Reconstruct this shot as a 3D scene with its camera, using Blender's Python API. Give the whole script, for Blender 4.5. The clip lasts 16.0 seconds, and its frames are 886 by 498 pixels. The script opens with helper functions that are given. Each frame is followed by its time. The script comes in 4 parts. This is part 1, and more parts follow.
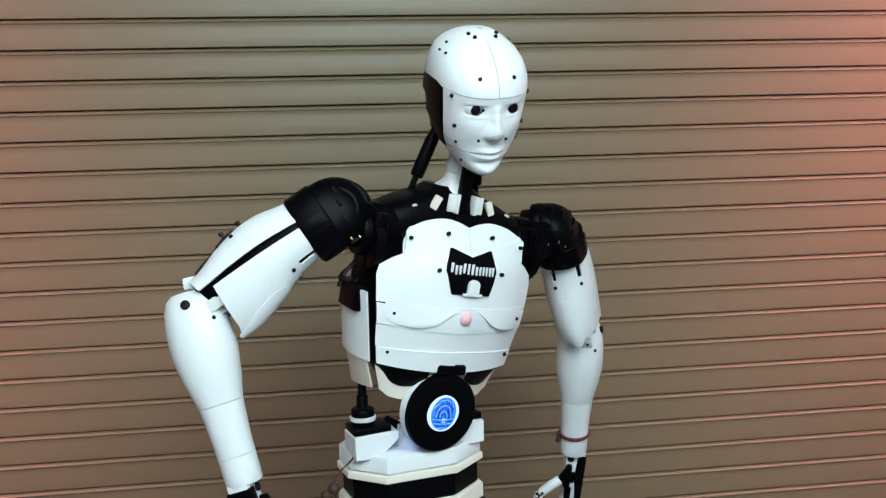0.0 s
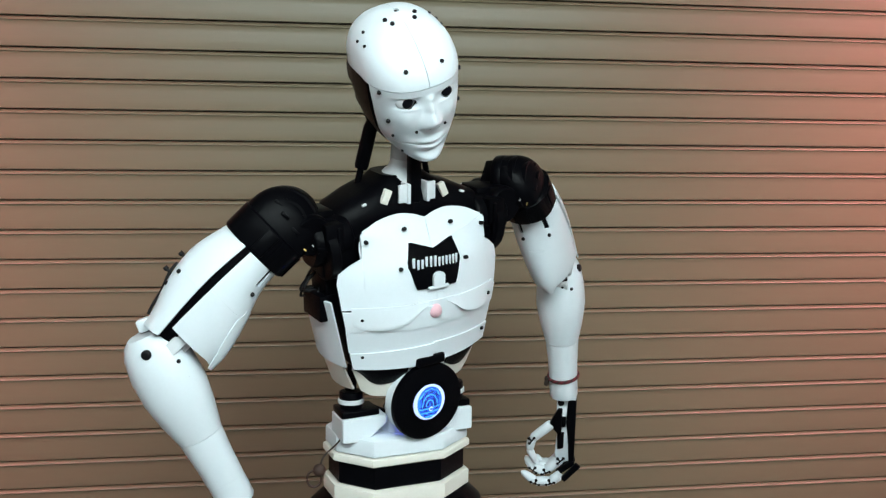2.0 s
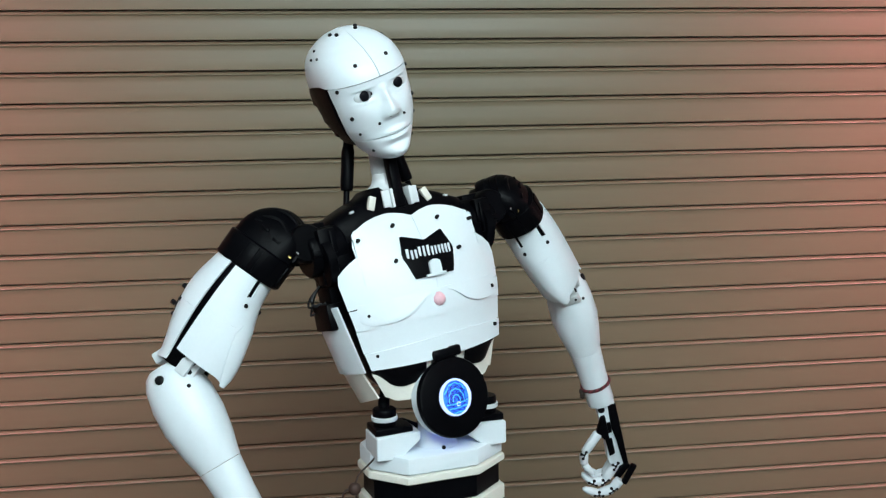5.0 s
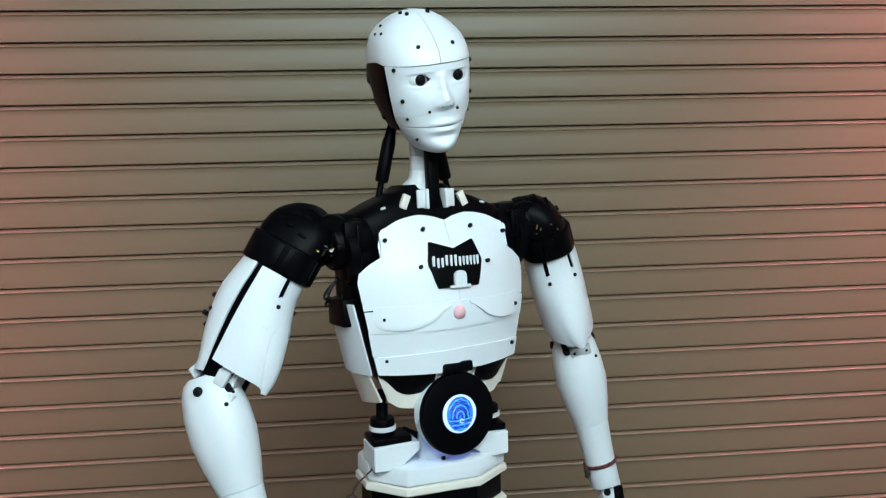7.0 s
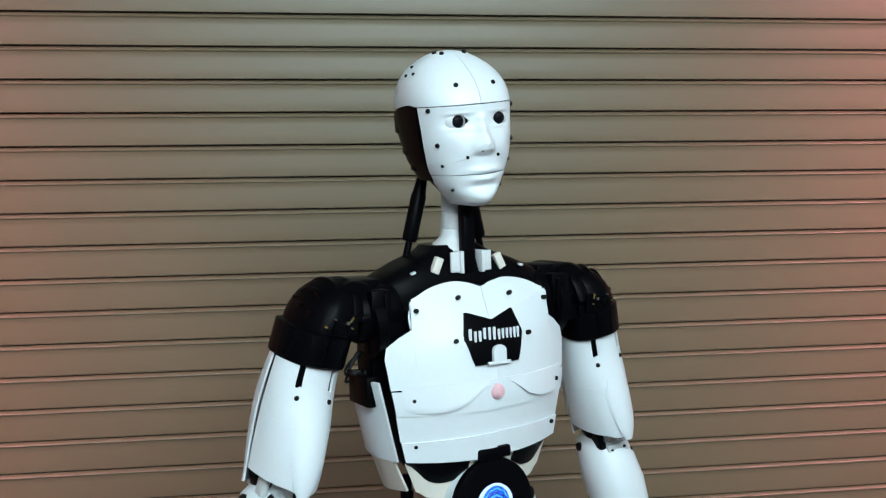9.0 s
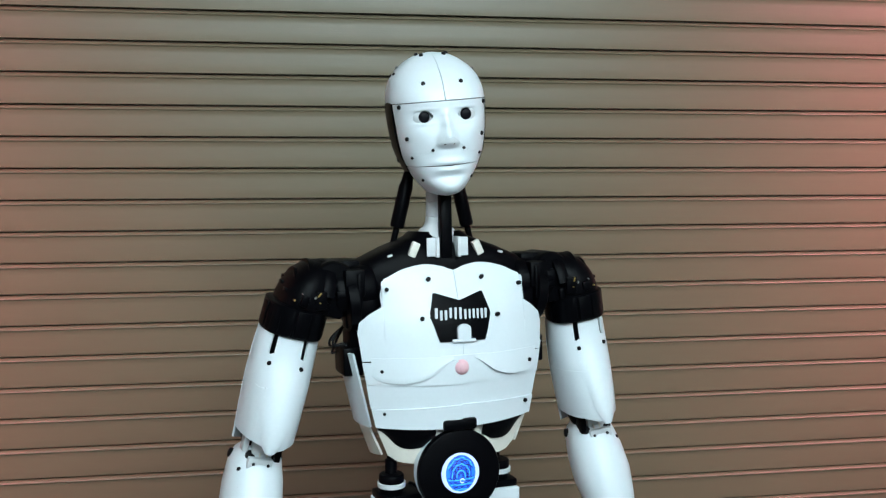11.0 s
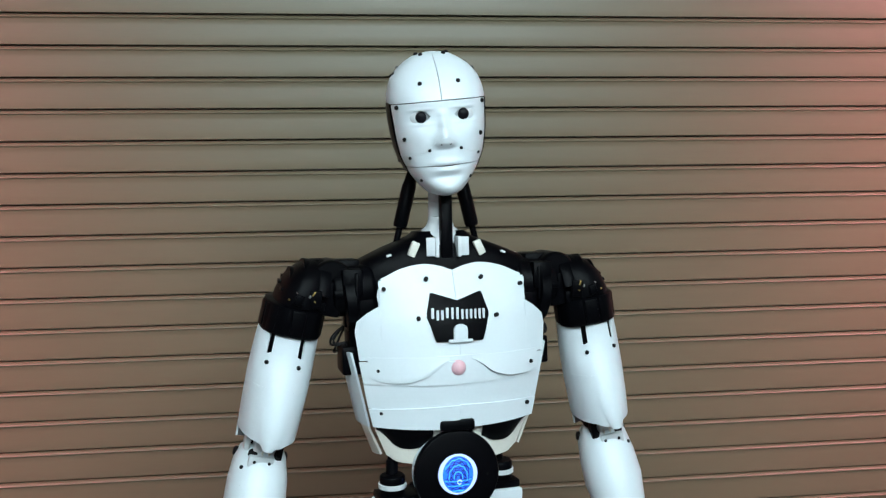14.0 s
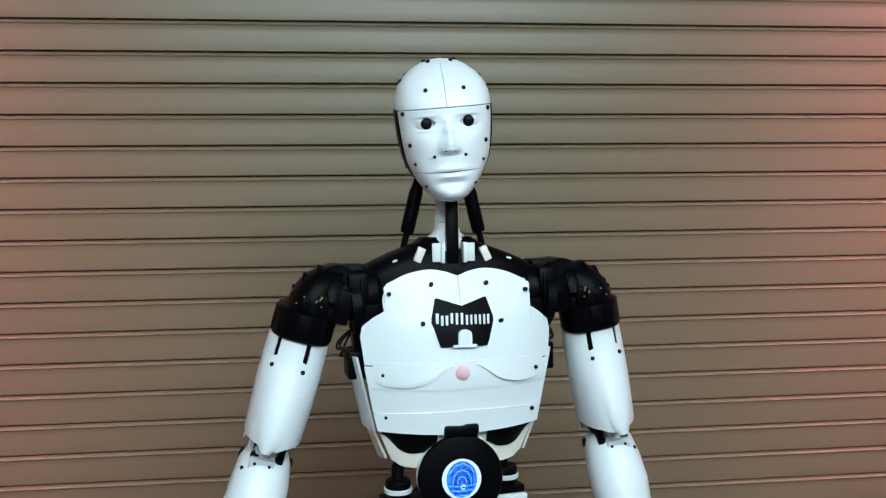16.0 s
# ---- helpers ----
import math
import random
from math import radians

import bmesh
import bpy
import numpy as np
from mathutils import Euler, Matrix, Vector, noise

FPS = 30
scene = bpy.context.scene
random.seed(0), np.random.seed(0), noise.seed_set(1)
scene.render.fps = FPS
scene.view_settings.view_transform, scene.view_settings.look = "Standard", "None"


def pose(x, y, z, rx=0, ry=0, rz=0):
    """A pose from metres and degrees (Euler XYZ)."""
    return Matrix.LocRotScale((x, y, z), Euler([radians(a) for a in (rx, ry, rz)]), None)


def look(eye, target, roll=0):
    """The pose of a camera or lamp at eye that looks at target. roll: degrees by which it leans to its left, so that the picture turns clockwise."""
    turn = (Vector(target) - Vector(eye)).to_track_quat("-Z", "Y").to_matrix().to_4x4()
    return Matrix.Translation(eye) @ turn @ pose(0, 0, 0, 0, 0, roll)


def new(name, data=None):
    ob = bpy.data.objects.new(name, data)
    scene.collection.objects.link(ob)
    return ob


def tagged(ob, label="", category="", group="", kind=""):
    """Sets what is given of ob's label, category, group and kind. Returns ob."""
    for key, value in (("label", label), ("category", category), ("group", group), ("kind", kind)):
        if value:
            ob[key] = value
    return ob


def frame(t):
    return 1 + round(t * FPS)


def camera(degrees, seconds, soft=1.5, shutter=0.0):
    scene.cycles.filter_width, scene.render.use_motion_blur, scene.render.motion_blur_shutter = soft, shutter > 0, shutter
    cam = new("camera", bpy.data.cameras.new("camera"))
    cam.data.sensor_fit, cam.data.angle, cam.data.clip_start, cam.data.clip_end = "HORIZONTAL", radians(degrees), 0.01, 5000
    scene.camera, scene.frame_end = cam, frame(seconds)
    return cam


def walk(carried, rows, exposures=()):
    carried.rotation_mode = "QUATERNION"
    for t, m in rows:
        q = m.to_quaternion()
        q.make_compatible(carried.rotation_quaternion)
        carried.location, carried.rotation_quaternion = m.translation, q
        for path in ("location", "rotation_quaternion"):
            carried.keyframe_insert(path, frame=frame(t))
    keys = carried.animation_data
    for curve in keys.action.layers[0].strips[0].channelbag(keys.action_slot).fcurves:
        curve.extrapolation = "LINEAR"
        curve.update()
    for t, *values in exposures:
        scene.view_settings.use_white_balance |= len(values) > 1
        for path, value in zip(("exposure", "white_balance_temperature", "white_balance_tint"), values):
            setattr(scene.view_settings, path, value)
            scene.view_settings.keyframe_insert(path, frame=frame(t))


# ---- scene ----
cam = camera(50.0, 16.0, soft=1.3)
walk(cam, [
    (0.0, pose(-0.199, -2.654, 1.608, 83.39, 1.59, -8.48)),
    (0.5, pose(-0.201, -2.654, 1.609, 83.46, 1.32, -8.56)),
    (1.0, pose(-0.206, -2.652, 1.609, 83.32, 0.63, -8.73)),
    (1.5, pose(-0.209, -2.647, 1.609, 82.44, -0.30, -9.30)),
    (2.0, pose(-0.219, -2.638, 1.612, 82.31, -0.75, -9.21)),
    (2.5, pose(-0.224, -2.640, 1.615, 81.82, -0.86, -9.80)),
    (3.0, pose(-0.216, -2.641, 1.613, 81.62, -0.70, -10.13)),
    (3.5, pose(-0.218, -2.634, 1.621, 82.37, -0.32, -9.20)),
    (4.0, pose(-0.222, -2.638, 1.620, 82.70, 0.13, -8.61)),
    (6.5, pose(-0.195, -2.593, 1.627, 82.88, 1.90, -6.91)),
    (7.0, pose(-0.184, -2.581, 1.623, 82.89, 1.19, -6.82)),
    (7.5, pose(-0.209, -2.545, 1.632, 83.31, 0.90, -5.61)),
    (8.0, pose(-0.246, -2.436, 1.657, 85.11, 0.72, -6.34)),
    (8.5, pose(-0.252, -2.376, 1.675, 85.19, 1.06, -8.26)),
    (9.0, pose(-0.265, -2.386, 1.661, 84.80, 0.64, -8.55)),
    (9.5, pose(-0.278, -2.442, 1.656, 83.88, 0.36, -10.04)),
    (10.0, pose(-0.301, -2.482, 1.662, 84.42, 0.12, -10.28)),
    (12.5, pose(-0.243, -2.520, 1.650, 84.50, 0.17, -8.04)),
    (13.0, pose(-0.231, -2.528, 1.650, 84.68, 0.44, -7.76)),
    (13.5, pose(-0.232, -2.518, 1.651, 84.65, 0.50, -8.05)),
    (14.0, pose(-0.234, -2.508, 1.653, 84.61, 0.65, -7.92)),
    (14.5, pose(-0.228, -2.517, 1.654, 84.61, 0.45, -7.94)),
    (15.0, pose(-0.234, -2.523, 1.655, 84.73, 0.31, -7.96)),
    (15.5, pose(-0.239, -2.520, 1.656, 84.72, 0.31, -7.74)),
    (16.0, pose(-0.243, -2.516, 1.654, 84.96, 0.42, -7.78)),
], exposures=((0.0, 0.02, 6650, 12), (2.2, 0.07, 6700, 12), (4.0, 0.03, 6600, 12), (6.5, -0.09, 6400, 11), (16.0, -0.11, 6300, 11)))

SHUTTER_Z, PITCH = 1.95, 0.08      # height of one slat joint; slat pitch
RAIL_X = 1.695
ROBOT = (0.0, -0.830, 0.0)         # where the robot's column stands
UPPER = 0.292                      # upper arm length


# ---- world and light ----
world = bpy.data.worlds.new("world")
scene.world = world
world.use_nodes = True
wb = world.node_tree.nodes["Background"]
wb.inputs[0].default_value, wb.inputs[1].default_value = (0.75, 0.85, 1.0, 1), 0.05


def area(name, eye, target, size, power, colour, spread=180):
    d = bpy.data.lights.new(name, "AREA")
    d.shape, d.size, d.size_y, d.energy, d.color = "RECTANGLE", size[0], size[1], power, colour
    d.spread = radians(spread)
    ob = new(name, d)
    ob.matrix_world = look(eye, target)
    return ob


area("ceiling_lamp_light", (0.0, -2.85, 3.02), (0.1, -0.6, 1.2), (2.4, 0.6), 74, (0.78, 0.97, 1.0), 150)
# Added fill from behind the camera; brightens shadows and upright surfaces.
area("added_fill_light_back", (0.5, -3.9, 3.02), (0.3, -0.6, 1.2), (2.4, 0.6), 82, (0.78, 0.97, 1.0), 150)
# Added red lights, no lamps there: imitate lens colour shading at the view's sides.
area("added_red_edge_light_left", (-2.55, -1.7, 3.02), (-2.02, 0.0, 1.62), (1.2, 0.3), 43, (1.0, 0.31, 0.36), 62)
area("added_red_edge_light_right", (2.65, -1.7, 3.02), (2.14, 0.0, 1.75), (1.2, 0.3), 43, (1.0, 0.32, 0.37), 62)


# ---- materials ----
def mat(name, colour, rough=0.5, metal=0.0, vary=0.08, scale=6.0, fine=120.0, bump=0.0, stretch=(1, 1, 1), layers=0.0, spec=0.5):
    m = bpy.data.materials.new(name)
    m.use_nodes = True
    nt = m.node_tree
    b = nt.nodes["Principled BSDF"]
    b.inputs["Roughness"].default_value, b.inputs["Metallic"].default_value = rough, metal
    b.inputs["Specular IOR Level"].default_value = spec
    tc = nt.nodes.new("ShaderNodeTexCoord")
    mp = nt.nodes.new("ShaderNodeMapping")
    mp.inputs["Scale"].default_value = stretch
    nt.links.new(tc.outputs["Object"], mp.inputs["Vector"])
    n1, n2 = nt.nodes.new("ShaderNodeTexNoise"), nt.nodes.new("ShaderNodeTexNoise")
    for n, s in ((n1, scale), (n2, fine)):
        n.inputs["Scale"].default_value, n.inputs["Detail"].default_value = s, 5
        nt.links.new(mp.outputs["Vector"], n.inputs["Vector"])
    mix = nt.nodes.new("ShaderNodeMath")
    mix.operation = "MULTIPLY_ADD"
    mix.inputs[1].default_value = 0.4
    nt.links.new(n2.outputs["Fac"], mix.inputs[0])
    nt.links.new(n1.outputs["Fac"], mix.inputs[2])
    ramp = nt.nodes.new("ShaderNodeValToRGB")
    lo, hi = [max(0, c * (1 - vary)) for c in colour], [min(1, c * (1 + vary)) for c in colour]
    ramp.color_ramp.elements[0].position, ramp.color_ramp.elements[1].position = 0.45, 0.95
    ramp.color_ramp.elements[0].color, ramp.color_ramp.elements[1].color = (*lo, 1), (*hi, 1)
    nt.links.new(mix.outputs[0], ramp.inputs[0])
    nt.links.new(ramp.outputs[0], b.inputs["Base Color"])
    rr = nt.nodes.new("ShaderNodeMapRange")
    rr.inputs["To Min"].default_value, rr.inputs["To Max"].default_value = max(0.02, rough - 0.1), min(1, rough + 0.1)
    nt.links.new(n1.outputs["Fac"], rr.inputs["Value"])
    nt.links.new(rr.outputs[0], b.inputs["Roughness"])
    height = n2.outputs["Fac"]
    if layers:                      # fine print layers
        wv = nt.nodes.new("ShaderNodeTexWave")
        wv.bands_direction = "Z"
        wv.inputs["Scale"].default_value, wv.inputs["Distortion"].default_value = 260.0, 0.6
        nt.links.new(tc.outputs["Object"], wv.inputs["Vector"])
        ad = nt.nodes.new("ShaderNodeMath")
        ad.operation = "MULTIPLY_ADD"
        ad.inputs[1].default_value = layers
        nt.links.new(wv.outputs["Fac"], ad.inputs[0])
        nt.links.new(n2.outputs["Fac"], ad.inputs[2])
        height = ad.outputs[0]
    if bump or layers:
        bp = nt.nodes.new("ShaderNodeBump")
        bp.inputs["Strength"].default_value, bp.inputs["Distance"].default_value = max(bump, 0.05), 0.002
        nt.links.new(height, bp.inputs["Height"])
        nt.links.new(bp.outputs[0], b.inputs["Normal"])
    return m


def glow(name, colour, strength):
    m = bpy.data.materials.new(name)
    m.use_nodes = True
    nt = m.node_tree
    b = nt.nodes["Principled BSDF"]
    b.inputs["Base Color"].default_value = (*colour, 1)
    b.inputs["Emission Color"].default_value, b.inputs["Emission Strength"].default_value = (*colour, 1), strength
    return m


WHITE = mat("white_printed_plastic", (0.632, 0.69, 0.73), 0.42, vary=0.03, scale=9, fine=180, bump=0.08, layers=0.25)
CREAM = mat("cream_printed_plastic", (0.65, 0.63, 0.57), 0.5, vary=0.06, scale=9, fine=180, bump=0.1)
GREYW = mat("grey_white_plastic", (0.56, 0.59, 0.61), 0.45, vary=0.06, scale=12, bump=0.08)
BLACK = mat("black_printed_plastic", (0.0012, 0.0012, 0.0019), 0.36, vary=0.3, scale=14, fine=200, bump=0.15, layers=0.3, spec=0.05)
DARK = mat("black_matt_plastic", (0.004, 0.004, 0.005), 0.6, vary=0.3, scale=14, spec=0.3)
SCREW = mat("black_screw_steel", (0.005, 0.005, 0.006), 0.5, vary=0.2, scale=60, spec=0.12)
EYE = mat("dark_glass_eye", (0.004, 0.004, 0.006), 0.4, vary=0.1, scale=40, spec=0.08)
PAINT = mat("tan_slat_paint", (0.157, 0.130, 0.081), 0.40, vary=0.07, scale=2.2, fine=60, bump=0.05, stretch=(0.35, 1, 6))
RAILM = mat("tan_rail_paint", (0.17, 0.125, 0.088), 0.5, vary=0.08, scale=3, fine=60, bump=0.05)
# The sensor's pulsing pink light is put into the base colour here.
PINK = mat("lens_with_painted_pink_glow", (0.70, 0.42, 0.47), 0.3, vary=0.08, scale=60)
STEEL = mat("bright_steel_pin", (0.5, 0.5, 0.5), 0.35, metal=1.0, vary=0.2, scale=60)
BRASS = mat("brass_gear", (0.55, 0.38, 0.12), 0.4, metal=0.9, vary=0.15, scale=60)
ROPE_R = mat("dark_red_cord", (0.15, 0.018, 0.028), 0.8, vary=0.3, scale=120, bump=0.3)
ROPE_B = mat("dark_brown_cord", (0.022, 0.013, 0.009), 0.85, vary=0.3, scale=120, bump=0.3)
BROWN = mat("brown_wood_bead", (0.032, 0.013, 0.008), 0.7, vary=0.25, scale=60)
CONCRETE = mat("grey_concrete", (0.20, 0.193, 0.186), 0.8, vary=0.15, scale=3, fine=80, bump=0.3)
PLASTER = mat("pale_plaster", (0.55, 0.54, 0.52), 0.85, vary=0.05, scale=2, fine=90, bump=0.15)
LAMP = glow("unseen_lamp_diffuser", (0.9, 1.0, 0.98), 2.5)
EMBLEM = glow("lit_white_emblem", (0.50, 0.62, 1.0), 0.55)
BLUE = glow("dim_blue_lines", (0.008, 0.014, 0.20), 0.35)
LED = glow("lit_blue_strip", (0.10, 0.16, 1.0), 9.0)
INNER = glow("lit_blue_field", (0.02, 0.17, 0.95), 0.62)
CYAN = glow("lit_cyan_lines", (0.06, 0.42, 1.0), 0.9)


# ---- mesh helpers ----
def part(name, bm, material, parent=None, label=""):
    bmesh.ops.recalc_face_normals(bm, faces=bm.faces[:])
    for f in bm.faces:
        f.smooth = True
    for e in bm.edges:
        e.smooth = not (len(e.link_faces) == 2 and e.calc_face_angle(0) > 0.6)
    me = bpy.data.meshes.new(name)
    bm.to_mesh(me)
    bm.free()
    me.materials.append(material)
    ob = new(name, me)
    ob.parent = parent
    if label:
        tagged(ob, label)
    return ob


def loft(bm, rings, caps=True):
    vs = [[bm.verts.new(p) for p in r] for r in rings]
    n = len(vs[0])
    for a, b in zip(vs, vs[1:]):
        for i in range(n):
            bm.faces.new((a[i], a[(i + 1) % n], b[(i + 1) % n], b[i]))
    if caps:
        bm.faces.new(vs[0][::-1])
        bm.faces.new(vs[-1])
    return bm


def ring(cx, cy, z, rx, ry, n=32, k=1.0):
    out = []
    for i in range(n):
        a = 2 * math.pi * i / n
        c, s = math.cos(a), math.sin(a)
        out.append((cx + rx * math.copysign(abs(c) ** k, c), cy + ry * math.copysign(abs(s) ** k, s), z))
    return out


def patch(bm, fn, us, vs, th, skip=None):
    """A curved panel fn(u, v) of thickness th."""
    F = [[Vector(fn(u, v)) for v in vs] for u in us]
    nu, nv = len(us), len(vs)
    top, bot = [], []
    for i in range(nu):
        top.append([]), bot.append([])
        for j in range(nv):
            du = F[min(i + 1, nu - 1)][j] - F[max(i - 1, 0)][j]
            dv = F[i][min(j + 1, nv - 1)] - F[i][max(j - 1, 0)]
            nrm = du.cross(dv)
            nrm = nrm.normalized() if nrm.length > 1e-12 else Vector((0, 0, 1))
            top[i].append(bm.verts.new(F[i][j]))
            bot[i].append(bm.verts.new(F[i][j] - nrm * th))
    edges = {}
    for i in range(nu - 1):
        for j in range(nv - 1):
            if skip and skip((us[i] + us[i + 1]) / 2, (vs[j] + vs[j + 1]) / 2):
                continue
            q = [(i, j), (i + 1, j), (i + 1, j + 1), (i, j + 1)]
            bm.faces.new([top[a][b] for a, b in q])
            bm.faces.new([bot[a][b] for a, b in reversed(q)])
            for a, b in zip(q, q[1:] + q[:1]):
                edges[tuple(sorted((a, b)))] = edges.get(tuple(sorted((a, b))), 0) + 1
    for (a, b), c in edges.items():
        if c == 1:
            bm.faces.new((top[a[0]][a[1]], top[b[0]][b[1]], bot[b[0]][b[1]], bot[a[0]][a[1]]))
    loose = [v for v in bm.verts if not v.link_faces]
    for v in loose:
        bm.verts.remove(v)
    return bm


def box(bm, c, s, m=None, bev=0.003):
    r = bmesh.ops.create_cube(bm, size=1.0)
    for v in r["verts"]:
        v.co = Vector((v.co.x * s[0], v.co.y * s[1], v.co.z * s[2]))
    if bev:
        es = {e for v in r["verts"] for e in v.link_edges}
        r2 = bmesh.ops.bevel(bm, geom=list(es), offset=bev, segments=2, profile=0.5, affect="EDGES")
        vs = {v for f in r2["faces"] for v in f.verts} | {v for v in r["verts"] if v.is_valid}
    else:
        vs = set(r["verts"])
    mm = Matrix.Translation(c) @ (m or Matrix())
    for v in vs:
        v.co = mm @ v.co
    return bm


def frame_to(d):
    return Vector(d).normalized().to_track_quat("Z", "Y").to_matrix()


def rod(bm, a, b, prof, n=20):
    """A turned piece along a-b; prof: (share of the length, radius)."""
    a, b = Vector(a), Vector(b)
    q = frame_to(b - a)
    rings = []
    for s, r in prof:
        p = a.lerp(b, s)
        rings.append([p + q @ Vector((r * math.cos(2 * math.pi * i / n), r * math.sin(2 * math.pi * i / n), 0)) for i in range(n)])
    return loft(bm, rings)


def drum(bm, a, b, r, bev=0.12, n=24):
    return rod(bm, a, b, [(0, r * (1 - bev)), (0.04, r * (1 - bev * 0.3)), (0.1, r), (0.9, r), (0.96, r * (1 - bev * 0.3)), (1, r * (1 - bev))], n)


def tube(bm, pts, r, n=8):
    pts = [Vector(p) for p in pts]
    rings = []
    for i, p in enumerate(pts):
        q = frame_to(pts[min(i + 1, len(pts) - 1)] - pts[max(i - 1, 0)])
        rings.append([p + q @ Vector((r * math.cos(2 * math.pi * k / n), r * math.sin(2 * math.pi * k / n), 0)) for k in range(n)])
    return loft(bm, rings)


def slab(bm, outline, y0, y1):
    """A plate with an outline in x and z between two depths."""
    return loft(bm, [[(x, y, z) for x, z in outline] for y in (y0, y1)])


def lin(a, b, n):
    return [a + (b - a) * i / (n - 1) for i in range(n)]


def interp(z, table):
    for (z0, v0), (z1, v1) in zip(table, table[1:]):
        if z <= z1:
            s = max(0.0, min(1.0, (z - z0) / (z1 - z0)))
            return v0 + (v1 - v0) * s
    return table[-1][1]


def smooth(z, table):
    """Cosine steps between the values of a table."""
    for (z0, v0), (z1, v1) in zip(table, table[1:]):
        if z <= z1:
            s = max(0.0, min(1.0, (z - z0) / (z1 - z0)))
            s = s * s * (3 - 2 * s)
            return v0 + (v1 - v0) * s
    return table[-1][1]


def catmull(z, table):
    n = len(table)
    for i in range(n - 1):
        z0, z1 = table[i][0], table[i + 1][0]
        if z <= z1 or i == n - 2:
            s = max(0.0, min(1.0, (z - z0) / (z1 - z0)))
            p0, p1, p2, p3 = (table[max(0, min(n - 1, i + k))][1] for k in (-1, 0, 1, 2))
            return 0.5 * (2 * p1 + (p2 - p0) * s + (2 * p0 - 5 * p1 + 4 * p2 - p3) * s * s + (3 * p1 - p0 - 3 * p2 + p3) * s ** 3)


# ---- the place: floor, walls, ceiling ----
def block(name, lo, hi, material, label, category):
    bm = bmesh.new()
    box(bm, [(a + b) / 2 for a, b in zip(lo, hi)], [b - a for a, b in zip(lo, hi)], bev=0)
    return tagged(part(name, bm, material), label, category, kind="structure")


block("floor", (-3.4, -4.6, -0.1), (3.4, 0.3, 0.0), CONCRETE, "grey concrete floor before the roller shutter", "floor")
block("ceiling", (-3.4, -4.6, 3.1), (3.4, 0.3, 3.2), PLASTER, "plain pale plaster ceiling", "ceiling")
block("wall_north", (-3.4, 0.1, 0.0), (3.4, 0.3, 3.1), PLASTER, "plain wall behind the roller shutter", "wall")
block("wall_south", (-3.4, -4.8, 0.0), (3.4, -4.6, 3.1), PLASTER, "plain pale wall behind the camera", "wall")
block("wall_west", (-3.6, -4.6, 0.0), (-3.4, 0.3, 3.1), PLASTER, "plain pale side wall", "wall")
block("wall_east", (3.4, -4.6, 0.0), (3.6, 0.3, 3.1), PLASTER, "plain pale side wall", "wall")


# Unseen panels: one for the assumed ceiling lamp, three for added lights.
def unseen_ceiling_lamp(x, y, sx, sy):
    bm = bmesh.new()
    box(bm, (0, 0, -0.02), (sx + 0.08, sy + 0.08, 0.04))
    lamp = tagged(part("unseen_ceiling_lamp", bm, GREYW), "unseen flat white ceiling lamp with a glowing diffuser", "lamp", group="ceiling lamps")
    lamp.location = (x, y, 3.1)
    bm = bmesh.new()
    box(bm, (0, 0, -0.045), (sx, sy, 0.01), bev=0.002)
    part("diffuser", bm, LAMP, lamp, "glowing white diffuser, out of view")


unseen_ceiling_lamp(0.0, -2.85, 2.4, 0.6)
# Made-up panel that goes with the added fill light.
unseen_ceiling_lamp(0.5, -3.9, 2.4, 0.6)
# Made-up panels that go with the added red edge lights.
unseen_ceiling_lamp(-2.55, -1.7, 1.2, 0.3)
unseen_ceiling_lamp(2.65, -1.7, 1.2, 0.3)


# ---- roller shutter ----
def shutter():
    root = tagged(new("roller_shutter"), "tan painted steel roller shutter with horizontal slats, closed", "roller shutter")
    left, right = -2.45, RAIL_X + 0.02
    prof = [(-0.010, -0.0030), (-0.0015, -0.0032), (0.0010, -0.0040), (0.0050, -0.0068), (0.0078, -0.0098), (0.0081, -0.0112), (0.0068, -0.0126), (0.0042, -0.0140),
            (0.0034, -0.0156), (0.0034, -0.030), (0.0034, -0.052), (0.0034, -0.0770), (0.0030, -0.0788), (-0.010, -0.0792)]
    me = None
    for k in range(-13, 24):
        if me is None:
            bm = bmesh.new()
            xs = lin(left, right, 9)
            rows = [[bm.verts.new((x, -y, z)) for y, z in prof] for x in xs]
            back = [[bm.verts.new((x, 0.010, z)) for z in (-0.0030, -0.0792)] for x in xs]
            for a, b, c, d in zip(rows, rows[1:], back, back[1:]):
                for i in range(len(prof) - 1):
                    bm.faces.new((a[i], b[i], b[i + 1], a[i + 1]))
                bm.faces.new((a[0], c[0], d[0], b[0]))
                bm.faces.new((a[-1], b[-1], d[1], c[1]))
                bm.faces.new((c[0], c[1], d[1], d[0]))
            ob = part("slat", bm, PAINT, root)
            me = ob.data
        else:
            ob = new("slat", me)
            ob.parent = root
        ob.location = (random.uniform(-0.004, 0.004), random.uniform(-0.0004, 0.0004), SHUTTER_Z - k * PITCH)
        ob.rotation_euler = (random.uniform(-0.002, 0.002), 0, 0)
    bm = bmesh.new()
    box(bm, (0.5 * (left + right), 0, 0.0145), (right - left - 0.02, 0.03, 0.028), bev=0.004)
    part("bottom_bar", bm, RAILM, root, "flat tan bottom bar resting on the floor")
    for x, w in ((RAIL_X + 0.045, 0.09), (left - 0.03, 0.09)):
        bm = bmesh.new()
        box(bm, (x, -0.012, 1.5), (w, 0.06, 3.0), bev=0.004)
        part("guide_rail", bm, RAILM, root, "tan steel guide rail")
    bm = bmesh.new()
    box(bm, (0.5 * (left + right), -0.03, 3.045), (right - left + 0.1, 0.2, 0.1), bev=0.004)
